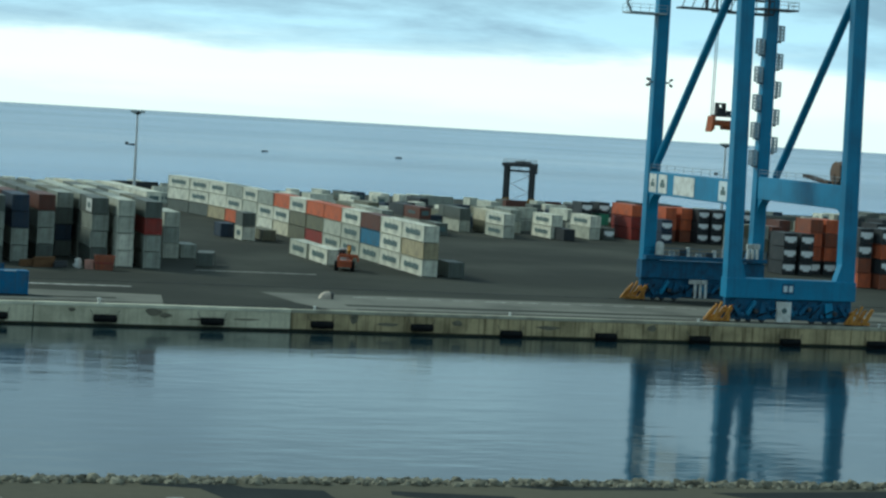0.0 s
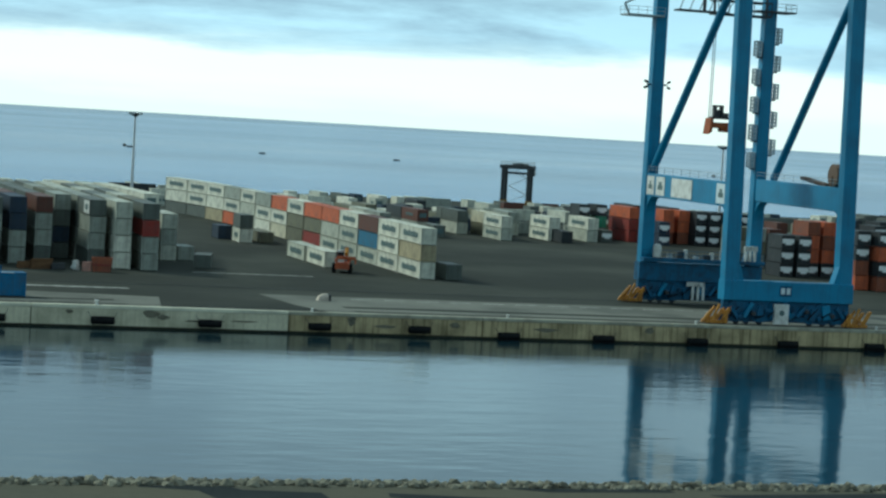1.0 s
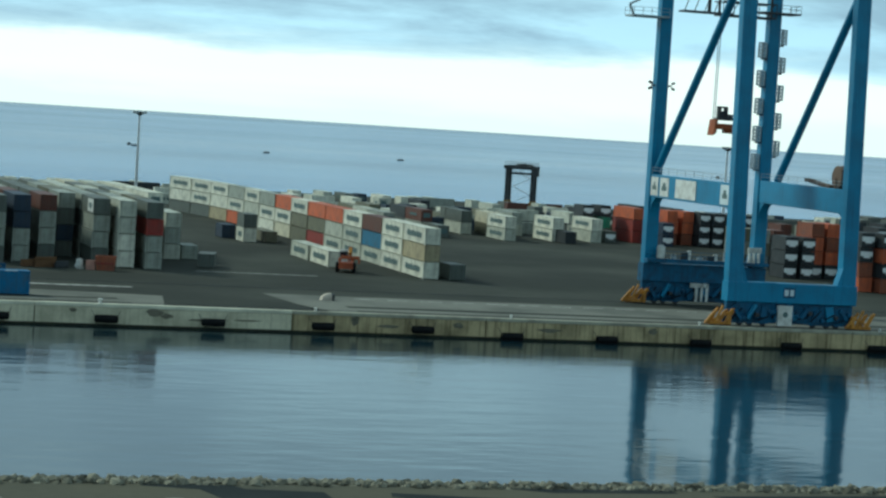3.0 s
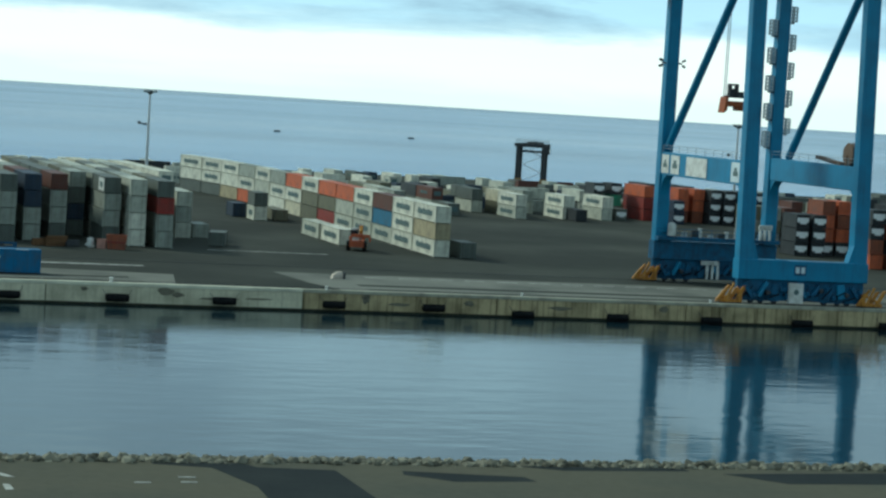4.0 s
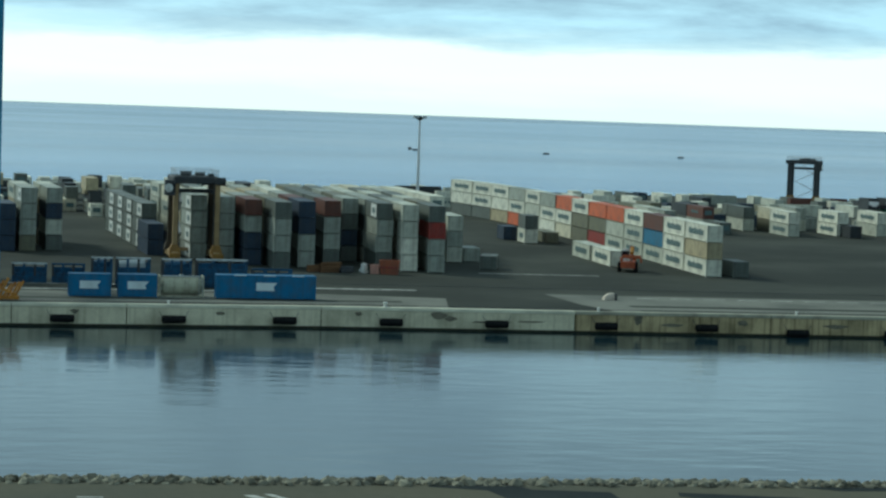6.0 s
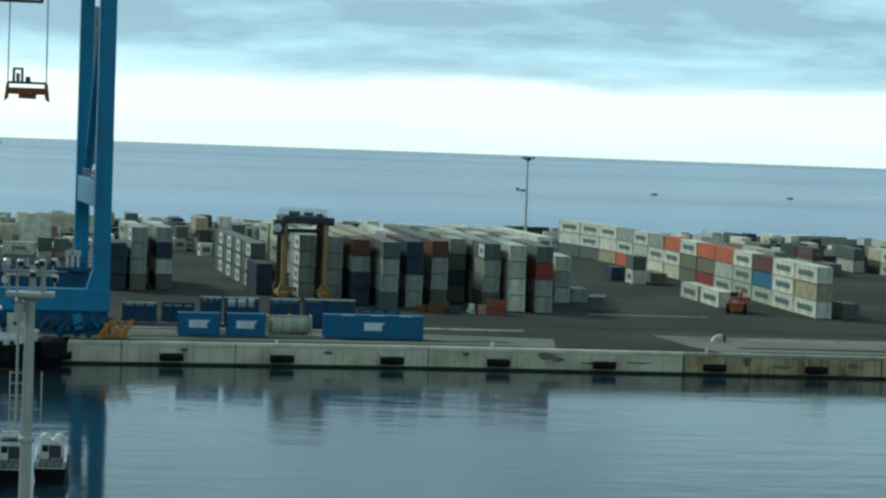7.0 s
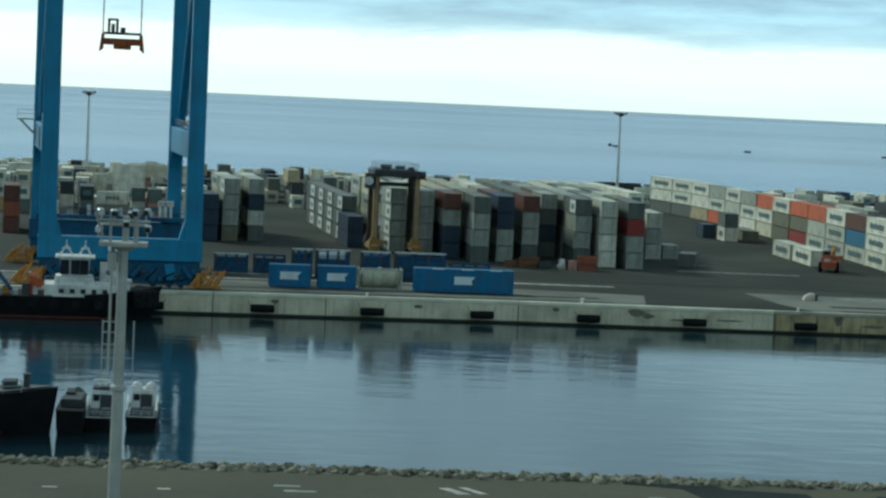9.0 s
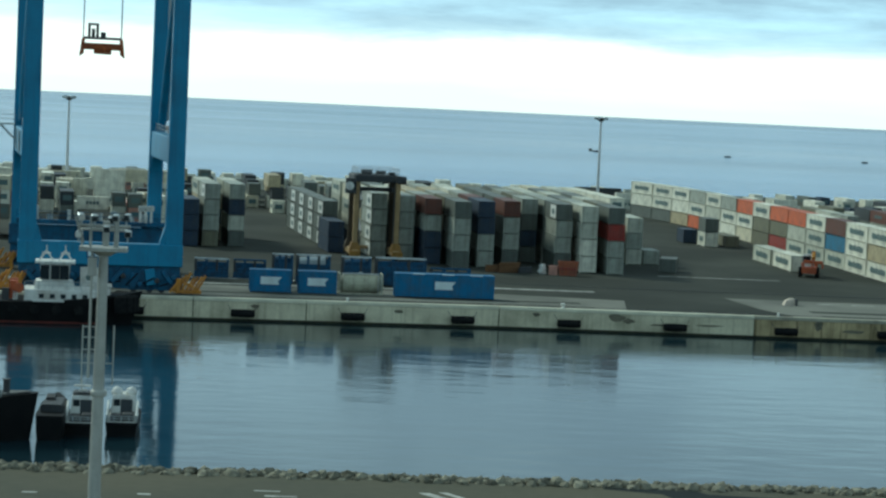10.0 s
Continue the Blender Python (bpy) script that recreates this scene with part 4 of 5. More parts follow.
    cb = part("cabinet", Geo().beam((7.4, -0.95, 0.3), (7.4, -0.95, 2.9), 2.0, 0.7), M_WHITE, c, "white equipment cabinet with a dark emblem")
    part("mark", Geo().lathe((7.4, -1.31, 1.75), [(0.35, -0.02), (0.38, 0.0), (0.35, 0.02)], 10, axis="y"), M_LOGO, cb)
    g = Geo()
    for bx in (7.0, 7.8, 8.6):
        g.box(bx, G - 1.3, 0.6, bx + 0.35, G - 1.0, 3.2)
    g.box(6.2, G - 1.3, 2.6, 8.9, G - 1.0, 3.2)
    part("gate_frame", g, M_WHITE, c, "white metal frame")
    part("water_tank", Geo().lathe((1.2, G - 1.6, 6.6), [(0.55, 0), (0.6, 0.1), (0.6, 1.6), (0.3, 1.9)], 14), M_WHITE, c)
    g = Geo()
    for bx in (14.6, 15.3, 16.0):
        g.box(bx, G - 1.9, 6.5, bx + 0.32, G - 1.6, 8.5)
    g.box(14.5, G - 1.9, 8.0, 16.5, G - 1.6, 8.7)
    part("cable_guide", g, M_WHITE, c)
    # cable reel on the second side beam
    rl = part("cable_reel", Geo().lathe((W, 5.0, 19.9), [(0.3, -0.5), (1.5, -0.42), (1.6, -0.3), (1.1, -0.28), (1.1, 0.28), (1.6, 0.3), (1.5, 0.42), (0.3, 0.5)], 22, axis="x"), mat("reel_brown", (0.14, 0.09, 0.06), 0.7, amount=0.5), c, "brown cable reel")
    part("reel_stand", Geo().beam((W, 5.0, 18.4), (W, 5.0, 19.8), 1.3, 0.5).beam((W, 7.0, 18.5), (W, 15.0, 19.2), 0.8, 0.5), mat("reel_brown", (0.14, 0.09, 0.06), 0.7, amount=0.5), c)
    if outset:
        g = Geo().box(-outset - 3.0, G - 2.2, 18.5, -outset - 0.8, G + 0.6, 18.7)
        handrail(g, (-outset - 3.0, G - 2.2, 18.7), (-outset - 0.8, G - 2.2, 18.7), 1.1, 1.1)
        g.beam((-outset - 2.6, G - 1.0, 18.5), (-outset - 0.9, G - 1.0, 16.8), 0.25, 0.25)
        part("leg_landing", g, M_STEEL, c, "grey landing bracketed to the leg")
    # upper beams, out of sight above
    for y in (0, G):
        part("top_beam", Geo().beam((0, y, TOP - 1), (W, y, TOP - 1), 1.6, 2.4), M_CRANE, c)
    for x in (4.4, W - 4.4):
        part("girder", Geo().beam((x, -6, TOP - 3.2), (x, G + 10, TOP - 3.2), 1.2, 2.0), M_CRANE, c)
    # platforms at the upper level
    for x, s in ((0, -1), (W, 1)):
        e = x + s * (5.4 if s < 0 else 3.4)
        z = 40.5 if s < 0 else 42.3
        g = Geo().box(min(x, e) - (2.4 if s > 0 else 0), G - 1.8, z, max(x, e), G + 1.8, z + 0.25)
        handrail(g, (x, G - 1.8, z + 0.2), (e, G - 1.8, z + 0.2), 1.1, 1.2)
        handrail(g, (e, G - 1.8, z + 0.2), (e, G + 1.8, z + 0.2), 1.1, 1.2)
        if s < 0:
            g.beam((e, G - 1.8, z + 0.1), (e - 0.7, G - 1.8, z + 1.6), 0.28, 0.28).beam((e - 0.7, G - 1.8, z + 1.6), (e + 0.9, G - 1.8, z + 2.4), 0.28, 0.28)
        part("platform", g, M_STEEL if s < 0 else M_DKSTEEL, c, "steel grating platform with railings")
    tx, tz = (W / 2, 41.0) if lean else (W / 2 - 2.4, 39.5)
    g = Geo().box(tx - 4, spread_y - 1.6, tz, tx + 4, spread_y + 1.6, tz + 0.25)
    for i in range(7):
        bx = tx - 4 + 8 * i / 6
        g.tube((bx, spread_y - 1.6, tz + 0.2), (bx + (0.9 if i % 2 else 0), spread_y - 1.6, tz + 2.0), 0.06, 5)
    g.beam((tx - 4, spread_y - 1.6, tz + 2.0), (tx + 4, spread_y - 1.6, tz + 2.0), 0.16, 0.2)
    g.beam((tx - 4, spread_y + 1.6, tz + 2.0), (tx + 4, spread_y + 1.6, tz + 2.0), 0.16, 0.2)
    for bx in (tx - 3.9, tx + 3.9):
        g.beam((bx, spread_y, tz + 0.1), (bx, spread_y, TOP - 4), 0.3, 0.3)
    part("trolley", g, M_DKSTEEL, c, "dark steel lattice trolley")
    # spreader on its ropes
    sx, sy, sz, hw = W / 2 + off, spread_y, spread_z, 2.3
    sp = part("spreader", Geo().beam((sx - hw, sy, sz + 0.55), (sx + hw, sy, sz + 0.55), 1.3, 0.8).beam((sx - hw, sy - 0.9, sz + 0.4), (sx + hw, sy - 0.9, sz + 0.4), 0.3, 0.4)
              .poly([(sx + s * a, sy + b, sz + z) for s in (1,) for b in (-1.1, 1.1) for a, z in ((-2.72, -0.75), (-2.22, -0.35), (-2.12, 1.5), (-2.45, 1.5))], [(0, 1, 2, 3), (7, 6, 5, 4), (0, 4, 5, 1), (1, 5, 6, 2), (2, 6, 7, 3), (3, 7, 4, 0)])
              .poly([(sx - a, sy + b, sz + z) for b in (-1.1, 1.1) for a, z in ((-2.72, -0.75), (-2.22, -0.35), (-2.12, 1.5), (-2.45, 1.5))], [(0, 1, 2, 3), (7, 6, 5, 4), (0, 4, 5, 1), (1, 5, 6, 2), (2, 6, 7, 3), (3, 7, 4, 0)]), M_SPREADER, c, "rusty orange container spreader")
    part("head_block", Geo().beam((sx - hw, sy, sz + 1.55), (sx + hw, sy, sz + 1.55), 0.8, 0.3).box(sx - 1.75, sy - 0.5, sz + 1.7, sx - 1.45, sy + 0.5, sz + 3.3).box(sx - 0.75, sy - 0.5, sz + 1.7, sx - 0.45, sy + 0.5, sz + 3.3).box(sx - 1.75, sy - 0.5, sz + 3.1, sx - 0.45, sy + 0.5, sz + 3.35).box(sx - 1.3, sy - 0.3, sz + 1.7, sx - 0.9, sy + 0.3, sz + 2.7).box(sx - 0.2, sy - 0.3, sz + 1.7, sx + 0.4, sy + 0.3, sz + 2.3), M_DKSTEEL, sp, "dark head block with a cable basket")
    for s in (-hw, hw):
        part("hoist_rope", Geo().tube((sx + s, sy - 0.3, sz + 1.6), (sx + s * 0.98, sy - 0.3, 41.2), 0.07, 6).tube((sx + s, sy + 0.4, sz + 1.6), (sx + s * 0.98, sy + 0.4, 41.2), 0.07, 6), M_STEEL, c)
    part("twin_gear", Geo().beam((sx - 1.0, sy - 0.5, sz - 0.05), (sx + 1.1, sy - 0.5, sz - 0.1), 0.9, 0.6, 0.25).lathe((sx + 0.1, sy - 1.0, sz + 0.1), [(0.2, -0.2), (0.32, -0.1), (0.32, 0.2), (0.2, 0.3)], 10, axis="y"), M_SPREADER, sp)
    if len(cage_sides) > 1:
        g = Geo().box(-3.0, 15.2, 40.9, 4.2, 17.4, 41.15)
        for i in range(6):
            g.tube((-3.0 + 1.44 * i, 15.2, 41.1), (-3.0 + 1.44 * i + (0.7 if i < 5 else 0), 15.2, 43.1), 0.07, 5)
        g.beam((-3.0, 15.2, 43.1), (4.2, 15.2, 43.1), 0.15, 0.2)
        g.beam((1.0, 16.3, 41.1), (1.0, 16.3, TOP - 3), 0.4, 0.4)
        part("service_platform", g, M_DKSTEEL, c, "dark lattice service platform")
    if cage_sides:
        # caged ladder runs, side about, up the second landside leg
        pale = mat("cage_grey", (0.47, 0.52, 0.55), 0.5, 0.2, amount=0.3, scale=1.5)
        for i in range(10):
            s = cage_sides[i % len(cage_sides)]
            z = 19.9 + 2.0 * i
            x = feet[G][1] + s * (1.5 if len(cage_sides) > 1 else 1.2)
            cage = part("ladder_cage", Geo().box(x - 0.2, G - 0.3, z - 0.1, x + 0.2, G - 0.1, z + 2.2), pale, c, "grey hooped ladder cage")
            part("landing", Geo().box(min(x, feet[G][1]), G - 0.7, z - 0.16, max(x, feet[G][1]), G + 0.4, z), M_DKSTEEL, cage)
            for k, r in enumerate((0.45, 0.62, 0.66, 0.62, 0.45)):
                part("hoop", Geo().lathe((x, G - 0.2, z + 0.12 + 0.5 * k), [(r - 0.08, 0), (r, 0.03), (r, 0.2), (r - 0.08, 0.23)], 10), pale, cage)
            for a in range(6):
                cx, cy = x + 0.58 * math.cos(a * math.pi / 3), G - 0.2 + 0.58 * math.sin(a * math.pi / 3)
                part("cage_bar", Geo().tube((cx, cy, z + 0.1), (cx, cy, z + 2.3), 0.13, 5), pale, cage)
    return c


quay_crane(121.8, 269.0, -1.0, 16.7, (0.3, 0.25), 0.0, 1.8, (-1, 1), 25.2, 21.0, -1.3)
quay_crane(-23.8, 265.2, 5.6, 17.1, (0.2, 0.0), 0.8, 0.0, (1,), 28.2, 13.0, -0.05)

# ---- straddle carriers ----
def straddle_carrier(m, col, inner, label, H=12.6, hw=3.05):
    """Portal on eight wheels; local x across, y along; the legs at the cab end have the body's colour, the others the inner one."""
    t = thing("straddle_carrier", label, "straddle carrier", m)
    for sx in (-hw, hw):
        for y, mt in ((-3.6, col), (3.6, inner)):
            leg = part("leg", Geo().beam((sx, y, 1.2), (sx, y, H - 0.8), 0.72, 0.95, 0.08), mt, t)
            part("guide_rail", Geo().beam((sx - 0.42 * (1 if sx > 0 else -1), y, 1.8), (sx - 0.42 * (1 if sx > 0 else -1), y, H - 1.0), 0.16, 0.5), M_DKSTEEL, leg)
            part("foot", Geo().ring([[(sx + a * w, y + b * w, z) for a, b in ((-1, -1), (1, -1), (1, 1), (-1, 1))] for z, w in ((1.4, 0.85), (2.0, 0.7), (2.7, 0.45))]), M_YELLOW if mt is col else mt, leg)
        b = part("wheel_beam", Geo().beam((sx, -5.2, 1.15), (sx, 5.2, 1.15), 0.95, 0.9, 0.08), col, t)
        for y in (-4.3, -1.6, 1.6, 4.3):
            w = part("wheel", Geo().lathe((sx, y, 0.66), [(0.35, -0.26), (0.63, -0.22), (0.66, 0), (0.63, 0.22), (0.35, 0.26)], 16, axis="x"), M_RUBBER, b)
            part("rim", Geo().lathe((sx, y, 0.66), [(0.1, -0.28), (0.32, -0.27), (0.32, 0.27), (0.1, 0.28)], 10, axis="x"), col, w)
        part("top_beam", Geo().beam((sx, -4.6, H - 0.5), (sx, 4.6, H - 0.5), 0.9, 1.0, 0.15), M_DKSTEEL, t)
    for y in (-3.6, 3.6):
        part("cross_beam", Geo().beam((-hw - 0.5, y, H - 0.5), (hw + 0.6, y, H - 0.5), 0.9, 1.0, 0.15), M_DKSTEEL, t)
    part("winch_drum", Geo().lathe((hw + 0.5, -3.9, H - 0.6), [(0.3, -0.7), (0.62, -0.6), (0.62, 0.6), (0.3, 0.7)], 14, axis="x"), M_DKSTEEL, t)
    deck = part("engine_deck", Geo().box(-hw, -3.4, H - 0.1, hw, 3.4, H + 0.1), M_DKSTEEL, t)
    for x, y, w, h in ((-1.4, -1.0, 1.6, 0.7), (0.9, 0.8, 1.4, 0.55), (2.2, -2.0, 0.8, 0.5)):
        part("engine_box", Geo().beam((x, y, H + 0.05), (x, y, H + h), w, 1.6, 0.1), M_DKSTEEL, deck)
    r = Geo()
    for p, q in (((-hw, -4.4), (hw, -4.4)), ((hw, -4.4), (hw, 4.4)), ((hw, 4.4), (-hw, 4.4)), ((-hw, 4.4), (-hw, -4.4))):
        handrail(r, (*p, H), (*q, H), 1.0, 1.6)
    part("handrail", r, mat("rail_pale", (0.45, 0.46, 0.46), 0.5, amount=0.3), t)
    cab = part("cab", Geo().beam((-hw - 1.0, -4.6, H - 2.7), (-hw - 1.0, -4.6, H - 0.5), 1.5, 1.9, 0.12), M_DKSTEEL, t, "dark driver's cab with a pale front")
    part("front", Geo().lathe((-hw - 1.25, -5.6, H - 1.6), [(0.2, -0.06), (0.62, -0.05), (0.62, 0.05), (0.2, 0.06)], 14, axis="y"), M_WHITE, cab)
    part("window", Geo().box(-hw - 0.62, -5.62, H - 2.2, -hw - 0.3, -5.56, H - 1.0), M_GLASS, cab)
    sp = part("spreader_frame", Geo().beam((-hw + 0.6, -3.2, H - 2.2), (-hw + 0.6, 3.2, H - 2.2), 0.4, 0.5).beam((hw - 0.6, -3.2, H - 2.2), (hw - 0.6, 3.2, H - 2.2), 0.4, 0.5).beam((-hw + 0.6, 0, H - 2.2), (hw - 0.6, 0, H - 2.2), 0.5, 0.6), M_DKSTEEL, t)
    for x in (-hw + 0.6, hw - 0.6):
        part("lift_chain", Geo().tube((x, 0, H - 2.0), (x, 0, H - 0.8), 0.06, 5), M_DKSTEEL, sp)
    part("lower_tie", Geo().beam((-hw, 4.7, 1.4), (hw, 4.7, 1.4), 0.3, 0.5), col, t)
    for e in (-1, 1):
        part("bumper", Geo().beam((e * (hw - 0.7), -5.3, 1.0), (e * (hw + 0.9), -5.3, 1.0), 0.5, 0.9, 0.15), M_YELLOW, t)
    # zigzag stair inside one side
    g = Geo()
    for k in range(4):
        z = 2.0 + 2.3 * k
        g.beam((-hw + 0.75, -3.0 if k % 2 else 2.0, z), (-hw + 0.75, 2.0 if k % 2 else -3.0, z + 2.3), 0.5, 0.14)
    part("stair", g, mat("rail_pale", (0.45, 0.46, 0.46), 0.5, amount=0.3), t)
    return t


M_TANLEG = mat("carrier_sun_faded", (0.36, 0.25, 0.12), 0.55, dirt=(0.14, 0.09, 0.04), amount=0.5, scale=0.8, streak=0.4)
M_BROWNLEG = mat("carrier_dark_brown", (0.05, 0.035, 0.018), 0.6, dirt=(0.02, 0.018, 0.012), amount=0.5, scale=0.8)
straddle_carrier(pose(20.95, 336.0, 0, 0, 0, 3.0), M_TANLEG, M_BROWNLEG, "tall yellow-tan straddle carrier with a dark top frame")
straddle_carrier(pose(205.5, 600, 0, 0, 0, 62), M_DKSTEEL, M_DKSTEEL, "dark straddle carrier far across the yard", 12.4, 2.65)


# ---- light masts ----
def yard_mast(x, y, h):
    t = thing("light_mast", "tall grey yard light mast with a ring of floodlights", "light mast", pose(x, y, 0), group="yard light masts")
    part("pole", Geo().tube((0, 0, 0), (0, 0, h - 0.5), 0.42, 10, 0.22), mat("mast_pale", (0.62, 0.64, 0.64), 0.5, amount=0.3, scale=0.5), t)
    part("base", Geo().lathe((0, 0, 0), [(0.9, 0), (0.9, 0.5), (0.5, 0.6)], 12), M_CONC, t)
    part("crown", Geo().lathe((0, 0, h - 1.1), [(0.3, 0), (1.1, 0.45), (1.25, 0.9), (0.3, 1.0)], 14), M_DKSTEEL, t)
    for i in range(6):
        a = i * math.pi / 3
        c, s = math.cos(a), math.sin(a)
        part("floodlight", Geo().beam((1.0 * c, 1.0 * s, h - 0.35), (1.7 * c, 1.7 * s, h - 0.25), 0.75, 0.6), M_STEEL, t)
    if x > 0:
        part("bracket", Geo().beam((0, 0, h * 0.6), (-2.3, 0, h * 0.61), 0.12, 0.12).box(-2.7, -0.4, h * 0.595, -2.0, 0.4, h * 0.63), M_DKSTEEL, t)
    return t


yard_mast(90.8, 560, 21.3)
yard_mast(-40.8, 560, 20.6)
yard_mast(249.8, 560, 21.4)


def near_mast():
    """Slim pole on the near bank with a lamp platform and a ladder."""
    t = thing("lamp_pole", "weathered grey steel light pole with a lamp platform", "light pole", pose(-4.17, 75.0, 0, 0, 0, 0))
    part("pole", Geo().tube((-0.06, 0, 0), (0, 0, 19.1), 0.29, 16, 0.155), M_POLE, t)
    for z in (6.2, 14.2):
        part("collar", Geo().lathe((0, 0, z), [(0.30 - 0.004 * z, 0), (0.36 - 0.006 * z, 0.04), (0.36 - 0.006 * z, 0.16), (0.30 - 0.004 * z, 0.2)], 16), M_POLE, t)
    pf = part("platform", Geo().lathe((0.02, 0, 18.98), [(0.22, -0.12), (0.40, 0), (0.78, 0.06), (0.78, 0.17), (0.3, 0.2)], 18).box(-0.78, -0.45, 19.02, 0.78, 0.45, 19.16), M_POLE, t)
    r = Geo()
    for z in (19.72,):
        for i in range(12):
            a, b = i * math.pi / 6, (i + 1) * math.pi / 6
            r.tube((0.78 * math.cos(a), 0.5 * math.sin(a), z), (0.78 * math.cos(b), 0.5 * math.sin(b), z), 0.032, 6)
    for i in (1, 3, 5):
        a = i * math.pi / 3
        r.tube((0.72 * math.cos(a), 0.45 * math.sin(a), 19.1), (0.78 * math.cos(a), 0.5 * math.sin(a), 20.05), 0.035, 6)
    r.tube((-0.86, -0.35, 19.86), (0.86, -0.35, 19.86), 0.06, 6)
    for x in (-0.42, 0.45):
        r.beam((x, -0.36, 19.1), (x, -0.36, 20.15), 0.09, 0.09)
    r.tube((-0.66, -0.36, 19.3), (-0.92, -0.36, 20.15), 0.05, 6)
    r.beam((0.05, 0.1, 19.1), (0.05, 0.1, 20.0), 0.22, 0.2)
    part("guard_rail", r, M_POLE, pf)
    for x, y, z, ang in ((-0.82, -0.3, 19.55, 20), (-0.72, -0.35, 20.12, -35), (0.78, -0.3, 19.6, 10), (0.72, -0.3, 20.15, 30), (0.1, -0.5, 19.75, 0), (-0.3, -0.45, 20.1, -12), (0.36, -0.4, 20.12, 15), (0.2, 0.4, 20.0, 0)):
        a = radians(ang)
        lamp = part("floodlight", Geo().beam((x, y - 0.10, z), (x + 0.12 * math.sin(a), y + 0.14, z + 0.05), 0.21, 0.20, 0.15).beam((x, y, z - 0.25), (x, y, z), 0.05, 0.05), M_STEEL, pf, "grey floodlight head")
        part("lens", Geo().box(x - 0.09, y - 0.125, z - 0.08, x + 0.09, y - 0.105, z + 0.08), M_WHITE if x < -0.5 else M_GLASS, lamp)
    # caged step-off frame and ladder beside the pole
    g = Geo()
    for x in (-0.58, -0.36, 0.44):
        g.tube((x, -0.10, 14.6 if x != -0.36 else 14.8), (x, -0.10, 16.55 if x != -0.36 else 19.0), 0.024 if x != -0.36 else 0.045, 6)
    for z in (15.3, 15.75, 16.15, 16.5):
        g.tube((-0.58, -0.1, z), (0.0, -0.1, z), 0.022, 6)
    g.tube((0.0, -0.1, 15.3), (0.44, -0.1, 15.3), 0.02, 6)
    part("ladder", g, M_POLE, t)
    part("cable_box", Geo().beam((-0.34, -0.2, 18.2), (-0.34, -0.2, 18.8), 0.3, 0.25), M_POLE, t)
    return t


near_mast()


# ---- boxes and gear on the apron ----
M_CRADLE = mat("cradle_grimy_blue", (0.014, 0.075, 0.16), 0.7, dirt=(0.02, 0.025, 0.03), amount=0.8, scale=1.1, streak=0.4)

def apron_boxes():
    big = container("portblue", L40, 2.9, pose(20.1, 275.2, 0, 0, 0, -87.5) , True, "blue boxes on the apron", note="bright blue forty-foot container standing on the quay apron")
    for a in (2.1, 5.7, 9.2):
        part("roof_edge_plate", Geo().box(1.1, a, 2.84, 1.24, a + 1.5, 2.93), M_LOGO_W, big, "worn pale plate on the roof edge")
    for x, y, L in ((2.4, 274.3, 5.0), (8.3, 274.7, 4.6)):
        container("portblue", L, 2.75, pose(x, y, 0, 0, 0, -86.5), True, "blue boxes on the apron", note="bright blue short container standing on the quay apron")
    # tank container: pale barrel in a frame
    t = thing("tank_container", "pale beige tank container in a steel frame", "tank container", pose(15.95, 276.2, 0, 0, 0, 3) @ Matrix.Diagonal((0.95, 1, 1, 1)))
    part("tank", Geo().lathe((0, 0, 1.28), [(0.3, -2.75), (0.85, -2.6), (1.12, -2.3), (1.15, 0), (1.12, 2.3), (0.85, 2.6), (0.3, 2.75)], 18, axis="x"), mat("tank_beige", (0.42, 0.42, 0.31), 0.6, amount=0.5, scale=0.8, streak=0.4), t)
    fr = Geo()
    for sx in (-2.75, 2.75):
        for sy in (-1.15, 1.15):
            fr.beam((sx, sy, 0), (sx, sy, 2.55), 0.16, 0.16)
        for z in (0.1, 2.5):
            fr.beam((sx, -1.15, z), (sx, 1.15, z), 0.14, 0.14)
    for sy in (-1.15, 1.15):
        fr.beam((-2.75, sy, 0.1), (2.75, sy, 0.1), 0.14, 0.14)
    part("frame", fr, mat("tank_beige", (0.42, 0.42, 0.31)), t)
    part("walkway", Geo().box(-2.4, -0.3, 2.44, 2.4, 0.3, 2.5).lathe((0, 0, 2.4), [(0.3, 0), (0.3, 0.2), (0.2, 0.26)], 12), M_STEEL, t)
    part("ladder", Geo().tube((2.6, -1.2, 0.1), (2.6, -1.2, 2.5), 0.04, 5).tube((2.2, -1.2, 0.1), (2.2, -1.2, 2.5), 0.04, 5), M_STEEL, t)
    # blue flat racks with raised ends, parked in a line
    for i, (x, y, L) in enumerate(((5.3, 290.0, 2.7), (8.4, 290.4, 4.4), (14.2, 290.0, 3.8), (18.6, 290.8, 6.6), (-4.6, 292.6, 4.4), (0.4, 292.8, 4.2), (25.8, 291.0, 5.2))):
        hi = 3.5 if i < 4 else 2.4
        r = thing("cargo_cradle", "blue open steel cargo cradle on the apron", "cargo cradle", pose(x, y, 0), group="blue cargo cradles")
        part("base", Geo().beam((0, 0, 0.46), (L, 0, 0.46), 2.5, 0.92), M_CRADLE, r)
        for k in range(4):
            bx = 0.15 + (L - 0.3) * k / 3
            for by in (-1.1, 1.1):
                part("upright", Geo().beam((bx, by, 0.9), (bx, by, hi), 0.3, 0.3), M_CRADLE if k % 2 else M_DKSTEEL, r)
        part("side_panel", Geo().box(0.2, -1.12, 0.9, L - 0.2, -0.98, hi - 1.1), M_CRADLE, r)
        part("far_panel", Geo().box(0.2, 0.98, 0.9, L - 0.2, 1.12, hi - 0.5), M_CRADLE, r)
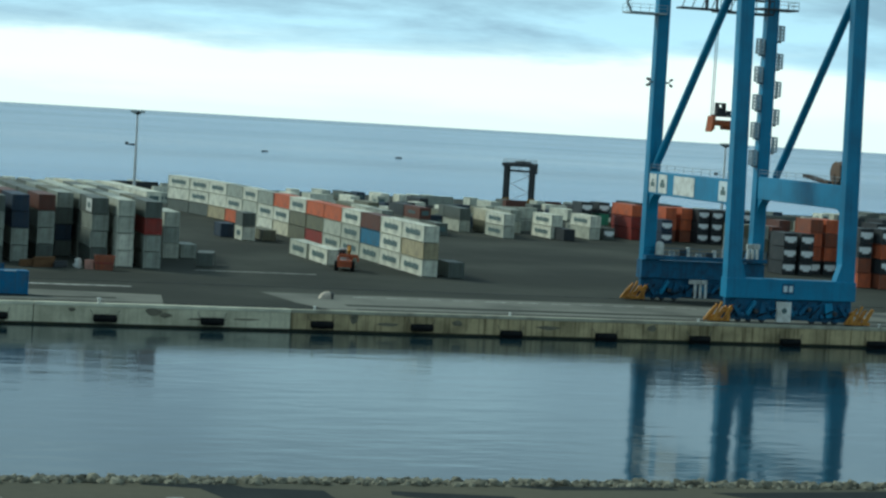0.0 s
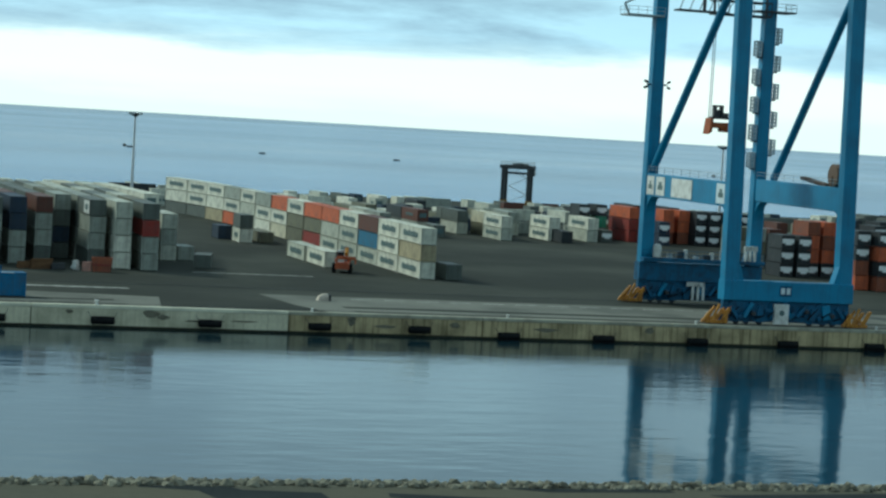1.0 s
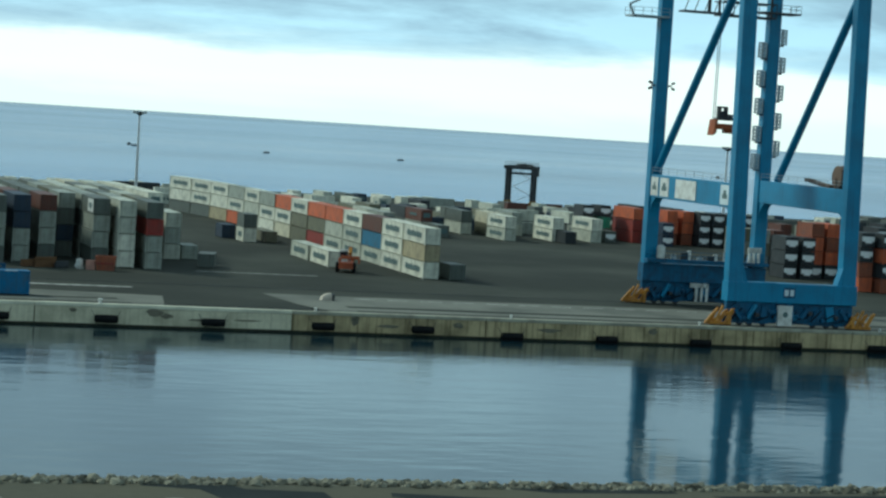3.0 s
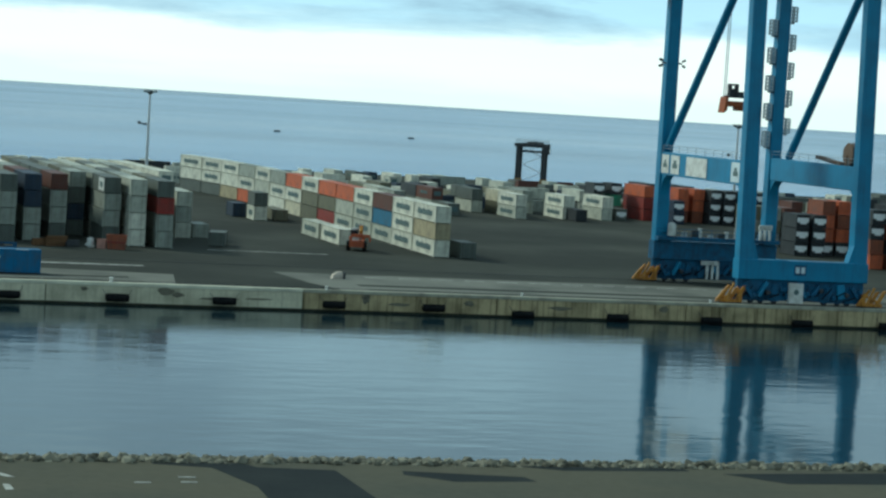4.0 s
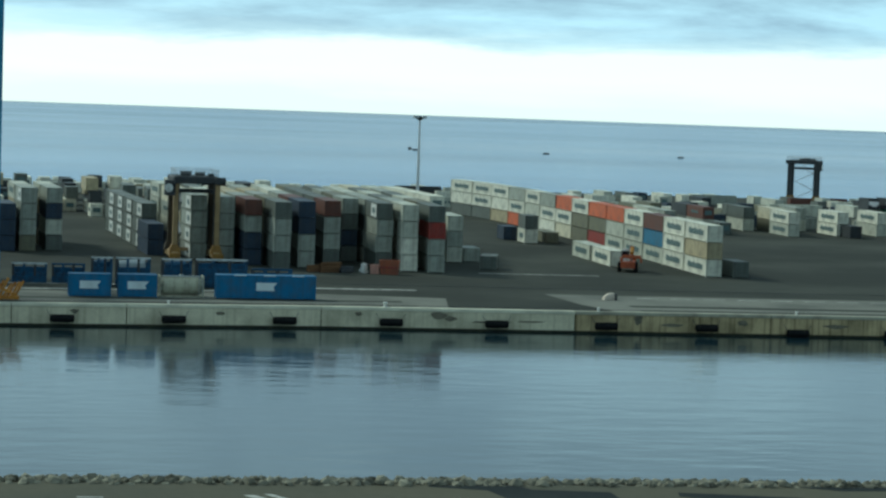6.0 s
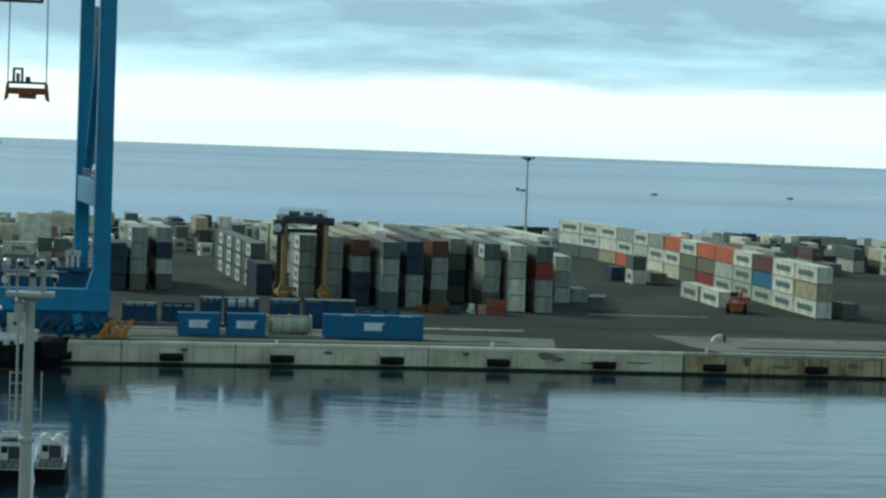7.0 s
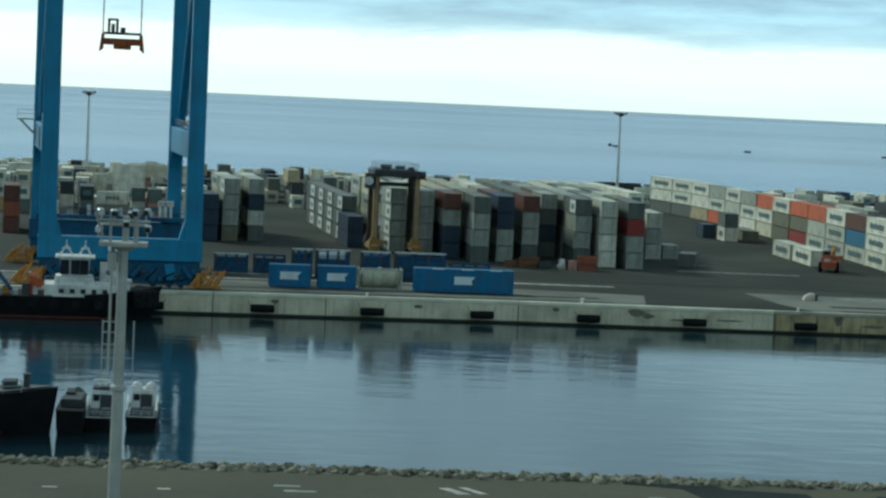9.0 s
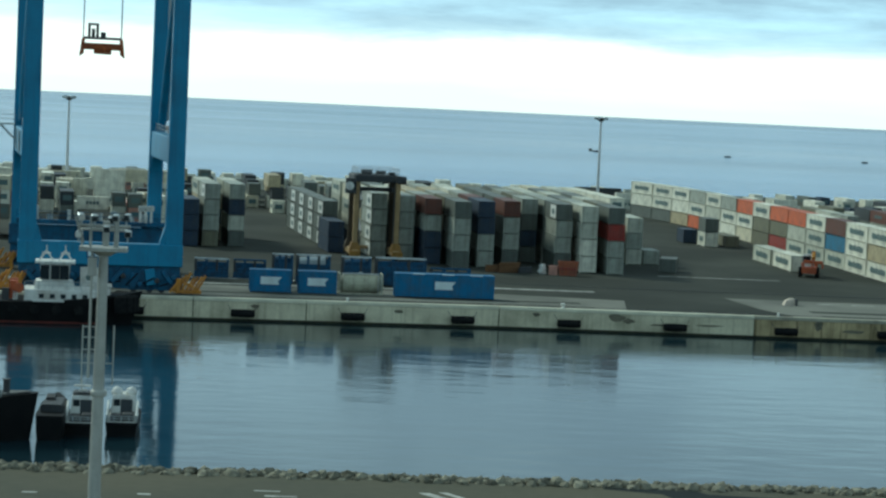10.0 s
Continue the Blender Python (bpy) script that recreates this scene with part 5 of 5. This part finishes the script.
        part("top_rail", Geo().beam((0, -1.1, hi + 0.05), (L, -1.1, hi + 0.05), 0.2, 0.24), mat("worn_rail", (0.50, 0.54, 0.55), 0.6, amount=0.5, scale=1.2) if i < 5 else M_CRADLE, r, "worn pale top rail")
        if i < 3:
            part("load", Geo().beam((0.5, 0.3, 2.2), (L - 0.6, 0.3, 2.4), 1.6, 1.8, 0.2), M_CRADLE if i != 1 else M_STEEL, r)
    # timber, gratings and a rusty bin by the stacks
    for i, (x, w, h, m, nm, lab) in enumerate(((33.6, 1.8, 0.9, M_TIMBER, "timber_pile", "brown pile of dunnage timber"), (36.0, 3.0, 1.4, M_TIMBER, "timber_pile", "brown pile of dunnage timber"), (40.8, 0.55, 1.3, M_WHITE, "gate_post", "white steel post frame"), (38.3, 1.8, 0.8, M_DKSTEEL, "scrap_pile", "dark scrap pile of steel fittings"))):
        t = thing(nm, lab, nm.replace("_", " "), pose(x + 3.6, 319.5, 0))
        rnd = random.Random(i)
        for k in range(5):
            z = 0.15 + h * k / 5
            a = rnd.uniform(-0.1, 0.1)
            part("piece", Geo().beam((-w / 2 + a, -0.5 + 0.2 * rnd.random(), z), (w / 2 + a, 0.4 * rnd.random(), z + 0.05), 0.9 - 0.1 * k, h / 5 + 0.08), m, t)
    t = thing("steel_bin", "rusty red open steel bin", "bin", pose(48.0, 318.5, 0, 0, 0, -12) @ Matrix.Diagonal((0.8, 0.9, 1.0, 1)))
    part("tub", Geo().ring([[(-1.5, -1.1, 0.0), (1.5, -1.1, 0.0), (1.5, 1.1, 0.0), (-1.5, 1.1, 0.0)], [(-1.8, -1.2, 2.0), (1.8, -1.2, 2.0), (1.8, 1.2, 2.0), (-1.8, 1.2, 2.0)], [(-1.6, -1.0, 2.0), (1.6, -1.0, 2.0), (1.6, 1.0, 2.0), (-1.6, 1.0, 2.0)], [(-1.4, -0.9, 0.4), (1.4, -0.9, 0.4), (1.4, 0.9, 0.4), (-1.4, 0.9, 0.4)]]), paint("rust"), t)
    part("rib", Geo().beam((-1.6, -1.22, 1.0), (1.6, -1.22, 1.0), 0.12, 0.2), paint("red"), t)
    part("small_tub", Geo().beam((-2.6, -0.4, 0.0), (-2.6, -0.4, 1.3), 1.6, 1.2, 0.12), paint("pink"), t)
    # concrete block with a rounded pale top near the kerb
    t = thing("concrete_block", "pale rounded concrete block with a dark side", "concrete block", pose(71.6, 283.2, 0) @ Matrix.Diagonal((0.8, 0.8, 0.75, 1)))
    part("block", Geo().ring([[(-1.2, -0.7, 0), (0.6, -0.7, 0), (0.6, 0.7, 0), (-1.2, 0.7, 0)], [(-0.9, -0.6, 0.7), (0.6, -0.65, 0.9), (0.6, 0.65, 0.9), (-0.9, 0.6, 0.7)], [(-0.3, -0.4, 1.15), (0.5, -0.5, 1.25), (0.5, 0.5, 1.25), (-0.3, 0.4, 1.15)]]), mat("pale_block", (0.55, 0.48, 0.40), 0.9, amount=0.4), t)
    part("plate", Geo().box(0.62, -0.65, 0, 1.05, 0.65, 1.1), M_DKSTEEL, t)


apron_boxes()


def reach_stacker():
    t = thing("reach_stacker", "orange-red reach stacker truck with a white cab", "reach stacker", pose(87.3, 335.0, 0, 0, 0, -15) @ Matrix.Diagonal((0.95, 0.8, 0.95, 1)))
    part("chassis", Geo().beam((0, -3.4, 1.15), (0, 3.2, 1.15), 2.3, 1.0, 0.12), M_RED, t)
    part("counterweight", Geo().beam((0, 3.0, 1.3), (0, 4.2, 1.4), 2.6, 1.7, 0.2), M_RED, t)
    for x in (-1.3, 1.3):
        for y, r in ((-2.6, 0.8), (2.4, 0.7)):
            w = part("wheel", Geo().lathe((x, y, r), [(r * 0.5, -0.34), (r * 0.96, -0.3), (r, 0), (r * 0.96, 0.3), (r * 0.5, 0.34)], 16, axis="x"), M_RUBBER, t)
            part("rim", Geo().lathe((x, y, r), [(0.1, -0.36), (r * 0.45, -0.35), (r * 0.45, 0.35), (0.1, 0.36)], 12, axis="x"), M_ORANGE, w)
    cab = part("cab", Geo().beam((-0.4, -0.6, 1.6), (-0.4, -0.6, 3.6), 1.4, 1.5, 0.1, w2=1.2, h2=1.3), M_WHITE, t, "white driver's cab")
    part("window", Geo().box(-1.0, -1.40, 2.4, 0.2, -1.32, 3.3).box(-1.12, -1.2, 2.4, -1.06, 0.0, 3.3), M_GLASS, cab)
    part("boom", Geo().beam((0.6, 3.2, 2.6), (0.6, -3.8, 3.9), 0.6, 0.7, 0.08), M_RED, t)
    part("boom_tip", Geo().beam((0.6, -3.8, 3.9), (0.6, -4.8, 3.2), 0.5, 0.6), M_ORANGE, t)
    part("lift_ram", Geo().tube((0.6, -0.4, 1.6), (0.6, -1.4, 3.3), 0.14, 8), M_STEEL, t)
    part("spreader_head", Geo().beam((-0.9, -4.9, 2.6), (2.1, -4.9, 2.6), 0.5, 0.5).beam((-0.9, -4.9, 2.5), (-0.9, -4.9, 1.7), 0.3, 0.3).beam((2.1, -4.9, 2.5), (2.1, -4.9, 1.7), 0.3, 0.3), M_RED, t)


reach_stacker()


# ---- boats ----
def hull_rings(L, B, z0, z1, sheer=0.8, n=12, rake=1.5):
    """Sections of a blunt workboat hull along +x, bow at +L."""
    secs = []
    for i in range(n + 1):
        u = i / n
        w = B / 2 * (1 - max(0, (u - 0.62) / 0.38) ** 2.4 * 0.93) * (0.9 + 0.1 * min(1, u / 0.12))
        x = L * u
        top = z1 + sheer * max(0, (u - 0.45) / 0.55) ** 2
        f = rake * max(0, (u - 0.7) / 0.3)
        secs.append([(x + f, -w, top), (x + f * 0.5, -w * 0.95, (z0 + top) / 2), (x, -w * 0.8, z0), (x, w * 0.8, z0), (x + f * 0.5, w * 0.95, (z0 + top) / 2), (x + f, w, top)])
    return secs


def tug(m):
    t = thing("tugboat", "black-hulled tug with a white deckhouse moored at the quay", "tugboat", m)
    h = part("hull", Geo().ring(hull_rings(22.2, 8.0, -1.5, 2.5, 1.2)), M_HULL, t)
    part("boot_band", Geo().ring([[(x, y * 1.006, z) for x, y, z in ((s[1][0], s[1][1], 0.1), (s[1][0], s[1][1], 0.35), (s[4][0], s[4][1], 0.35), (s[4][0], s[4][1], 0.1))] for s in hull_rings(21.8, 7.9, -1.5, 2.5, 1.2)]), M_BOOT, h)
    for i in range(9):
        a = (i - 4) * 0.34
        part("tyre_fender", Geo().lathe((20.8 + 1.9 * math.cos(a), 3.0 * math.sin(a), 2.2), [(0.25, -0.9), (0.7, -0.75), (0.75, 0.2), (0.7, 1.0), (0.3, 1.2)], 10), M_RUBBER, h)
    for i in range(7):
        part("tyre_fender", Geo().lathe((2.2 + 2.4 * i, -4.05, 1.6), [(0.3, -0.2), (0.55, -0.15), (0.55, 0.15), (0.3, 0.2)], 12, axis="y"), M_RUBBER, h)
    d = part("deckhouse", Geo().beam((10.6, 0, 3.1), (18.4, 0, 3.1), 5.2, 1.3, 0.08), M_WHITE, t, "white deckhouse")
    for i in range(5):
        part("porthole", Geo().box(12.2 + 1.2 * i, -2.66, 2.8, 12.75 + 1.2 * i, -2.59, 3.3), M_GLASS, d)
    part("name_board", Geo().box(11.5, -4.05, 2.55, 15.0, -3.96, 2.8), M_WHITE, h, "pale bars of lettering")
    w = part("wheelhouse", Geo().ring([[(11.6, -1.9, 3.7), (16.2, -1.9, 3.7), (16.2, 1.9, 3.7), (11.6, 1.9, 3.7)], [(11.8, -1.8, 4.6), (15.9, -1.8, 4.6), (15.9, 1.8, 4.6), (11.8, 1.8, 4.6)], [(12.4, -1.5, 4.7), (15.4, -1.5, 4.7), (15.4, 1.5, 4.7), (12.4, 1.5, 4.7)], [(12.2, -1.6, 6.6), (15.6, -1.6, 6.6), (15.6, 1.6, 6.6), (12.2, 1.6, 6.6)]]), M_WHITE, t, "white wheelhouse")
    for x in (12.3, 13.45, 14.45):
        part("window", Geo().box(x, -1.68, 4.85, x + 0.95, -1.56, 6.45), M_GLASS, w)
    part("roof", Geo().beam((11.7, 0, 6.75), (16.1, 0, 6.75), 3.8, 0.25), M_WHITE, w)
    for x in (12.9, 15.0):
        part("mast", Geo().tube((x - 0.8, -0.6, 6.8), (x, -0.3, 8.0), 0.09, 6).tube((x + 0.8, -0.6, 6.8), (x, -0.3, 8.0), 0.09, 6).tube((x, -0.3, 7.9), (x, -0.3, 8.6), 0.06, 6).box(x - 0.5, -0.5, 7.6, x + 0.5, -0.1, 7.75), M_WHITE, w)
    for y in (-1.4, 1.4):
        part("funnel", Geo().beam((9.4, y, 2.6), (9.4, y, 4.6), 0.9, 1.0, 0.15), M_RED, t, "faded red funnel")
    part("crane_arm", Geo().beam((7.0, -2.2, 3.0), (4.4, -2.4, 6.4), 0.35, 0.4), M_CRANE_DK, t)
    part("winch", Geo().lathe((18.6, 0, 3.4), [(0.9, -0.8), (0.9, -0.7), (0.5, -0.68), (0.5, 0.68), (0.9, 0.7), (0.9, 0.8)], 14, axis="y").beam((17.5, -1.8, 3.0), (19.3, -1.8, 3.0), 0.8, 1.4), M_WHITE, t)
    for k in range(9):
        bx = 1.2 + 1.05 * k
        part("deck_fitting", Geo().beam((bx, -2.6 + 0.5 * (k % 3), 2.5), (bx, -2.6 + 0.5 * (k % 3), 3.1 + 0.35 * ((k * 5) % 3)), 0.6 + 0.2 * (k % 2), 0.6), (M_WHITE, M_ORANGE, M_STEEL, M_DKSTEEL)[k % 4], t)
    part("life_ring", Geo().lathe((10.0, -2.7, 3.9), [(0.3, -0.1), (0.55, -0.08), (0.55, 0.08), (0.3, 0.1)], 14, axis="y"), M_RED, t, "faded red life ring")
    part("bow_bitt", Geo().lathe((19.8, -1.0, 2.9), [(0.3, 0), (0.3, 1.1), (0.5, 1.2), (0.5, 1.4)], 12).lathe((19.8, 1.0, 2.9), [(0.3, 0), (0.3, 1.1), (0.5, 1.2), (0.5, 1.4)], 12), M_WHITE, t)
    part("deck_cargo", Geo().beam((1.0, -1.5, 3.2), (3.4, -1.0, 3.2), 2.0, 1.4, 0.2), M_GREEN, t, "green tarpaulin heap")
    g = Geo()
    handrail(g, (18.4, -2.5, 3.75), (10.6, -2.5, 3.75), 0.9, 1.3)
    part("rail", g, M_STEEL, t)


tug(pose(-33.4, 254.6, -2.57, 0, 0, BEND))
BARGE = thing("work_barge", "long black workboat with a pale low house beside a tug", "workboat", pose(-61, 252.6, -2.57, 0, 0, BEND))
part("hull", Geo().ring(hull_rings(27.5, 7.0, -1.2, 2.4, 0.5, rake=0.6)), M_HULL, BARGE)
part("house", Geo().beam((18, 0, 3.2), (27, 0, 3.2), 4.4, 1.8), M_WHITE, BARGE)


def moored_hull():
    t = thing("moored_ship", "large black-hulled workboat with a grey deck, berthed by the rock bank", "workboat", pose(-46.3, 171.5, -2.57, 0, 0, -1))
    h = part("hull", Geo().ring(hull_rings(31.6, 8.0, -1.0, 2.7, 0.9, rake=0.7)), M_HULL, t)
    part("boot_band", Geo().ring([[(s[2][0] * 0.99, s[2][1] * 1.25, 0.02), (s[1][0] * 0.995, s[1][1] * 1.01, 0.5), (s[4][0] * 0.995, s[4][1] * 1.01, 0.5), (s[3][0] * 0.99, s[3][1] * 1.25, 0.02)] for s in hull_rings(31.4, 7.9, -1.0, 2.7, 0.9, rake=0.7)]), M_BOOT, h)
    part("deck", Geo().ring([[(s[0][0], s[0][1] * 0.93, s[0][2] + 0.02), (s[0][0], s[0][1] * 0.93, s[0][2] + 0.08), (s[5][0], s[5][1] * 0.93, s[5][2] + 0.08), (s[5][0], s[5][1] * 0.93, s[5][2] + 0.02)] for s in hull_rings(31.0, 7.6, -1.0, 2.7, 0.9, rake=0.7)]), M_DECK, t)
    part("house", Geo().beam((14, 0, 4.0), (24.5, 0, 4.0), 4.8, 2.4, 0.08), M_WHITE, t)
    part("windlass", Geo().beam((28.2, 0, 3.6), (29.2, 0, 3.6), 1.6, 0.9).lathe((30.0, -0.6, 3.6), [(0.25, 0), (0.25, 0.9), (0.35, 1.0)], 10), M_DKSTEEL, t)
    g = Geo()
    handrail(g, (24.5, -2.9, 3.0), (29.8, -2.2, 3.4), 0.9, 1.3)
    part("rail", g, M_STEEL, t)
    # small dark launch beside its bow
    b = thing("work_launch", "small dark launch with a worn grey deck", "launch", pose(-13.1, 170.5, -2.57, 0, 0, 90) @ Matrix.Diagonal((1, 0.85, 1.1, 1)))
    part("hull", Geo().ring(hull_rings(8.0, 2.6, -0.6, 1.7, 0.6, rake=0.6)), M_HULL, b)
    part("deck_gear", Geo().beam((2.0, 0, 1.9), (6.2, 0, 1.9), 1.9, 0.7, 0.15).beam((4.4, 0.3, 2.2), (5.2, 0.3, 2.4), 0.8, 0.5), M_DKSTEEL, b)
    part("cleat", Geo().lathe((6.6, 0, 1.8), [(0.12, 0), (0.12, 0.5), (0.2, 0.55)], 8), M_DKSTEEL, b)


moored_hull()


def pilot_boat(x, y, domes, label):
    t = thing("pilot_boat", label, "pilot boat", pose(x, y, -2.57, 0, 0, 90) @ Matrix.Diagonal((1, 1, 0.86, 1)), group="pilot boats by the bank")
    h = part("hull", Geo().ring(hull_rings(8.5, 2.6, -0.6, 1.25, 0.5, rake=0.8)), M_HULL, t)
    part("rubbing_strake", Geo().beam((0.02, -1.2, 1.1), (0.02, 1.2, 1.1), 0.25, 0.3), M_RUBBER, h)
    part("deck", Geo().box(0.1, -1.12, 1.2, 6.0, 1.12, 1.3), M_WHITE, t)
    for s in (-1, 1):
        part("bulwark", Geo().beam((0.2, s * 1.12, 1.55), (2.4, s * 1.12, 2.5), 0.14, 0.8, w2=0.14, h2=0.9), M_WHITE, t)
    w = part("wheelhouse", Geo().ring([[(2.3, -1.0, 1.3), (5.6, -1.0, 1.3), (5.6, 1.0, 1.3), (2.3, 1.0, 1.3)], [(2.7, -0.85, 3.3), (5.0, -0.85, 3.3), (5.0, 0.85, 3.3), (2.7, 0.85, 3.3)]]), M_WHITE, t)
    part("doorway", Geo().poly([(2.23, -0.7, 1.35), (2.23, 0.2, 1.35), (2.52, 0.2, 2.95), (2.52, -0.7, 2.95), (2.4, -0.7, 1.35), (2.4, 0.2, 1.35), (2.7, 0.2, 2.95), (2.7, -0.7, 2.95)], [(0, 1, 2, 3), (7, 6, 5, 4), (0, 4, 5, 1), (1, 5, 6, 2), (2, 6, 7, 3), (3, 7, 4, 0)]), M_GLASS, w)
    part("window", Geo().box(2.5, 0.28, 2.35, 2.62, 0.75, 2.95), M_GLASS, w)
    part("engine_box", Geo().beam((0.5, -0.45, 1.6), (1.9, -0.45, 1.6), 0.9, 0.7).beam((0.5, 0.5, 1.55), (1.7, 0.5, 1.55), 0.8, 0.6), M_DKSTEEL, t)
    if domes:
        for s in (-0.55, 0.55):
            part("radar_dome", Geo().lathe((3.4, s, 3.3), [(0.42, 0), (0.46, 0.2), (0.34, 0.5), (0.1, 0.68)], 14), M_WHITE, t)
    else:
        part("mast", Geo().tube((3.5, 0.2, 3.3), (3.5, 0.2, 4.6), 0.06, 6).box(3.3, -0.5, 4.0, 3.7, 0.8, 4.15).box(3.3, -0.2, 3.6, 3.7, 0.4, 3.75), M_WHITE, t)
        part("roof_rack", Geo().beam((2.8, 0, 3.45), (4.8, 0, 3.45), 1.7, 0.12), M_DKSTEEL, t)
    g = Geo()
    handrail(g, (0.1, -1.15, 1.3), (0.1, 1.15, 1.3), 0.5, 0.5)
    part("stern_rail", g, M_STEEL, t)


pilot_boat(-10.9, 172.6, False, "pilot boat with a dark hull and cluttered pale wheelhouse")
pilot_boat(-7.85, 173.6, True, "pilot boat with a dark hull and twin white domes")


def buoys():
    for x, y in ((281, 1275), (363.3, 1282), (443, 1281.5), (204, 1270)):
        t = thing("mooring_buoy", "small dark mooring buoy far out on the sea", "buoy", pose(x, y, WATER_Z), group="buoys on the sea")
        part("float", Geo().lathe((0, 0, 0.2), [(0.3, -2.0), (0.6, -1.7), (0.65, 0), (0.6, 1.7), (0.3, 2.0)], 14, axis="x"), M_DKSTEEL, t)
        part("ring", Geo().tube((0, 0, 0.7), (0, 0, 1.1), 0.2, 8), M_DKSTEEL, t)


buoys()

# ---- rock armour of the near bank ----
def stone_mesh(seed):
    rnd = random.Random(seed)
    bm = bmesh.new()
    bmesh.ops.create_icosphere(bm, subdivisions=1, radius=0.5)
    cut = [(Vector((rnd.gauss(0, 1), rnd.gauss(0, 1), rnd.gauss(0, 1))).normalized(), rnd.uniform(0.30, 0.42)) for _ in range(5)]
    for v in bm.verts:
        v.co *= rnd.uniform(0.88, 1.12)
        for n, d in cut:
            e = v.co.dot(n) - d
            if e > 0:
                v.co -= n * e
        v.co.x *= 1.25
        v.co.z *= 0.85
    me = bpy.data.meshes.new("stone")
    bm.to_mesh(me)
    bm.free()
    me.materials.append(M_ROCK)
    return me


def riprap():
    rnd = random.Random(3)
    emb = Geo().ring([[(x, 142.0, -9), (x, 152.0, -9), (x, 150.0, -3.4), (x, 146.4, -1.0), (x, 142.0, -0.30)] for x in (-200, 200)])
    bank_ob = structure("embankment", emb, M_ROCK, "sloping bank of rough grey-brown rock armour", "rock bank")
    meshes = [stone_mesh(s) for s in range(14)]
    v, f = [], []
    n = 0
    x = -50.0
    while x < 100:
        for y in [142.5 + 0.50 * j for j in range(13)]:
            px, py = x + rnd.uniform(-0.3, 0.3), y + rnd.uniform(-0.3, 0.3)
            z = -0.12 - max(0, py - 143.5) * 0.17 - max(0, py - 146.4) * 0.5 + rnd.uniform(-0.12, 0.22)
            s = rnd.uniform(0.40, 1.0)
            m = Matrix.LocRotScale((px, py, z), Euler((rnd.uniform(-0.6, 0.6), rnd.uniform(-0.6, 0.6), rnd.uniform(0, 6.28))), (s, s * rnd.uniform(0.8, 1.2), s * rnd.uniform(0.8, 1.15)))
            me = meshes[n % 14]
            if 26 < px < 41 and n % 2 == 0 and py < 148:
                ob = new("stone", me)
                ob.parent = bank_ob
                ob.matrix_basis = m
            else:
                o = len(v)
                v += [tuple(m @ p.co) for p in me.vertices]
                f += [[o + i for i in p.vertices] for p in me.polygons]
            n += 1
        x += 0.60
    me = bpy.data.meshes.new("rock_armour")
    me.from_pydata(v, [], f)
    me.materials.append(mat("loose_rock", (0.215, 0.205, 0.155), 0.9, dirt=(0.045, 0.047, 0.04), amount=0.7, scale=1.6, fine=6, bump=0.6, island=1.0))
    tagged(part("rock_armour", me, None, bank_ob), "heaped rough grey rocks", kind="stuff")


riprap()
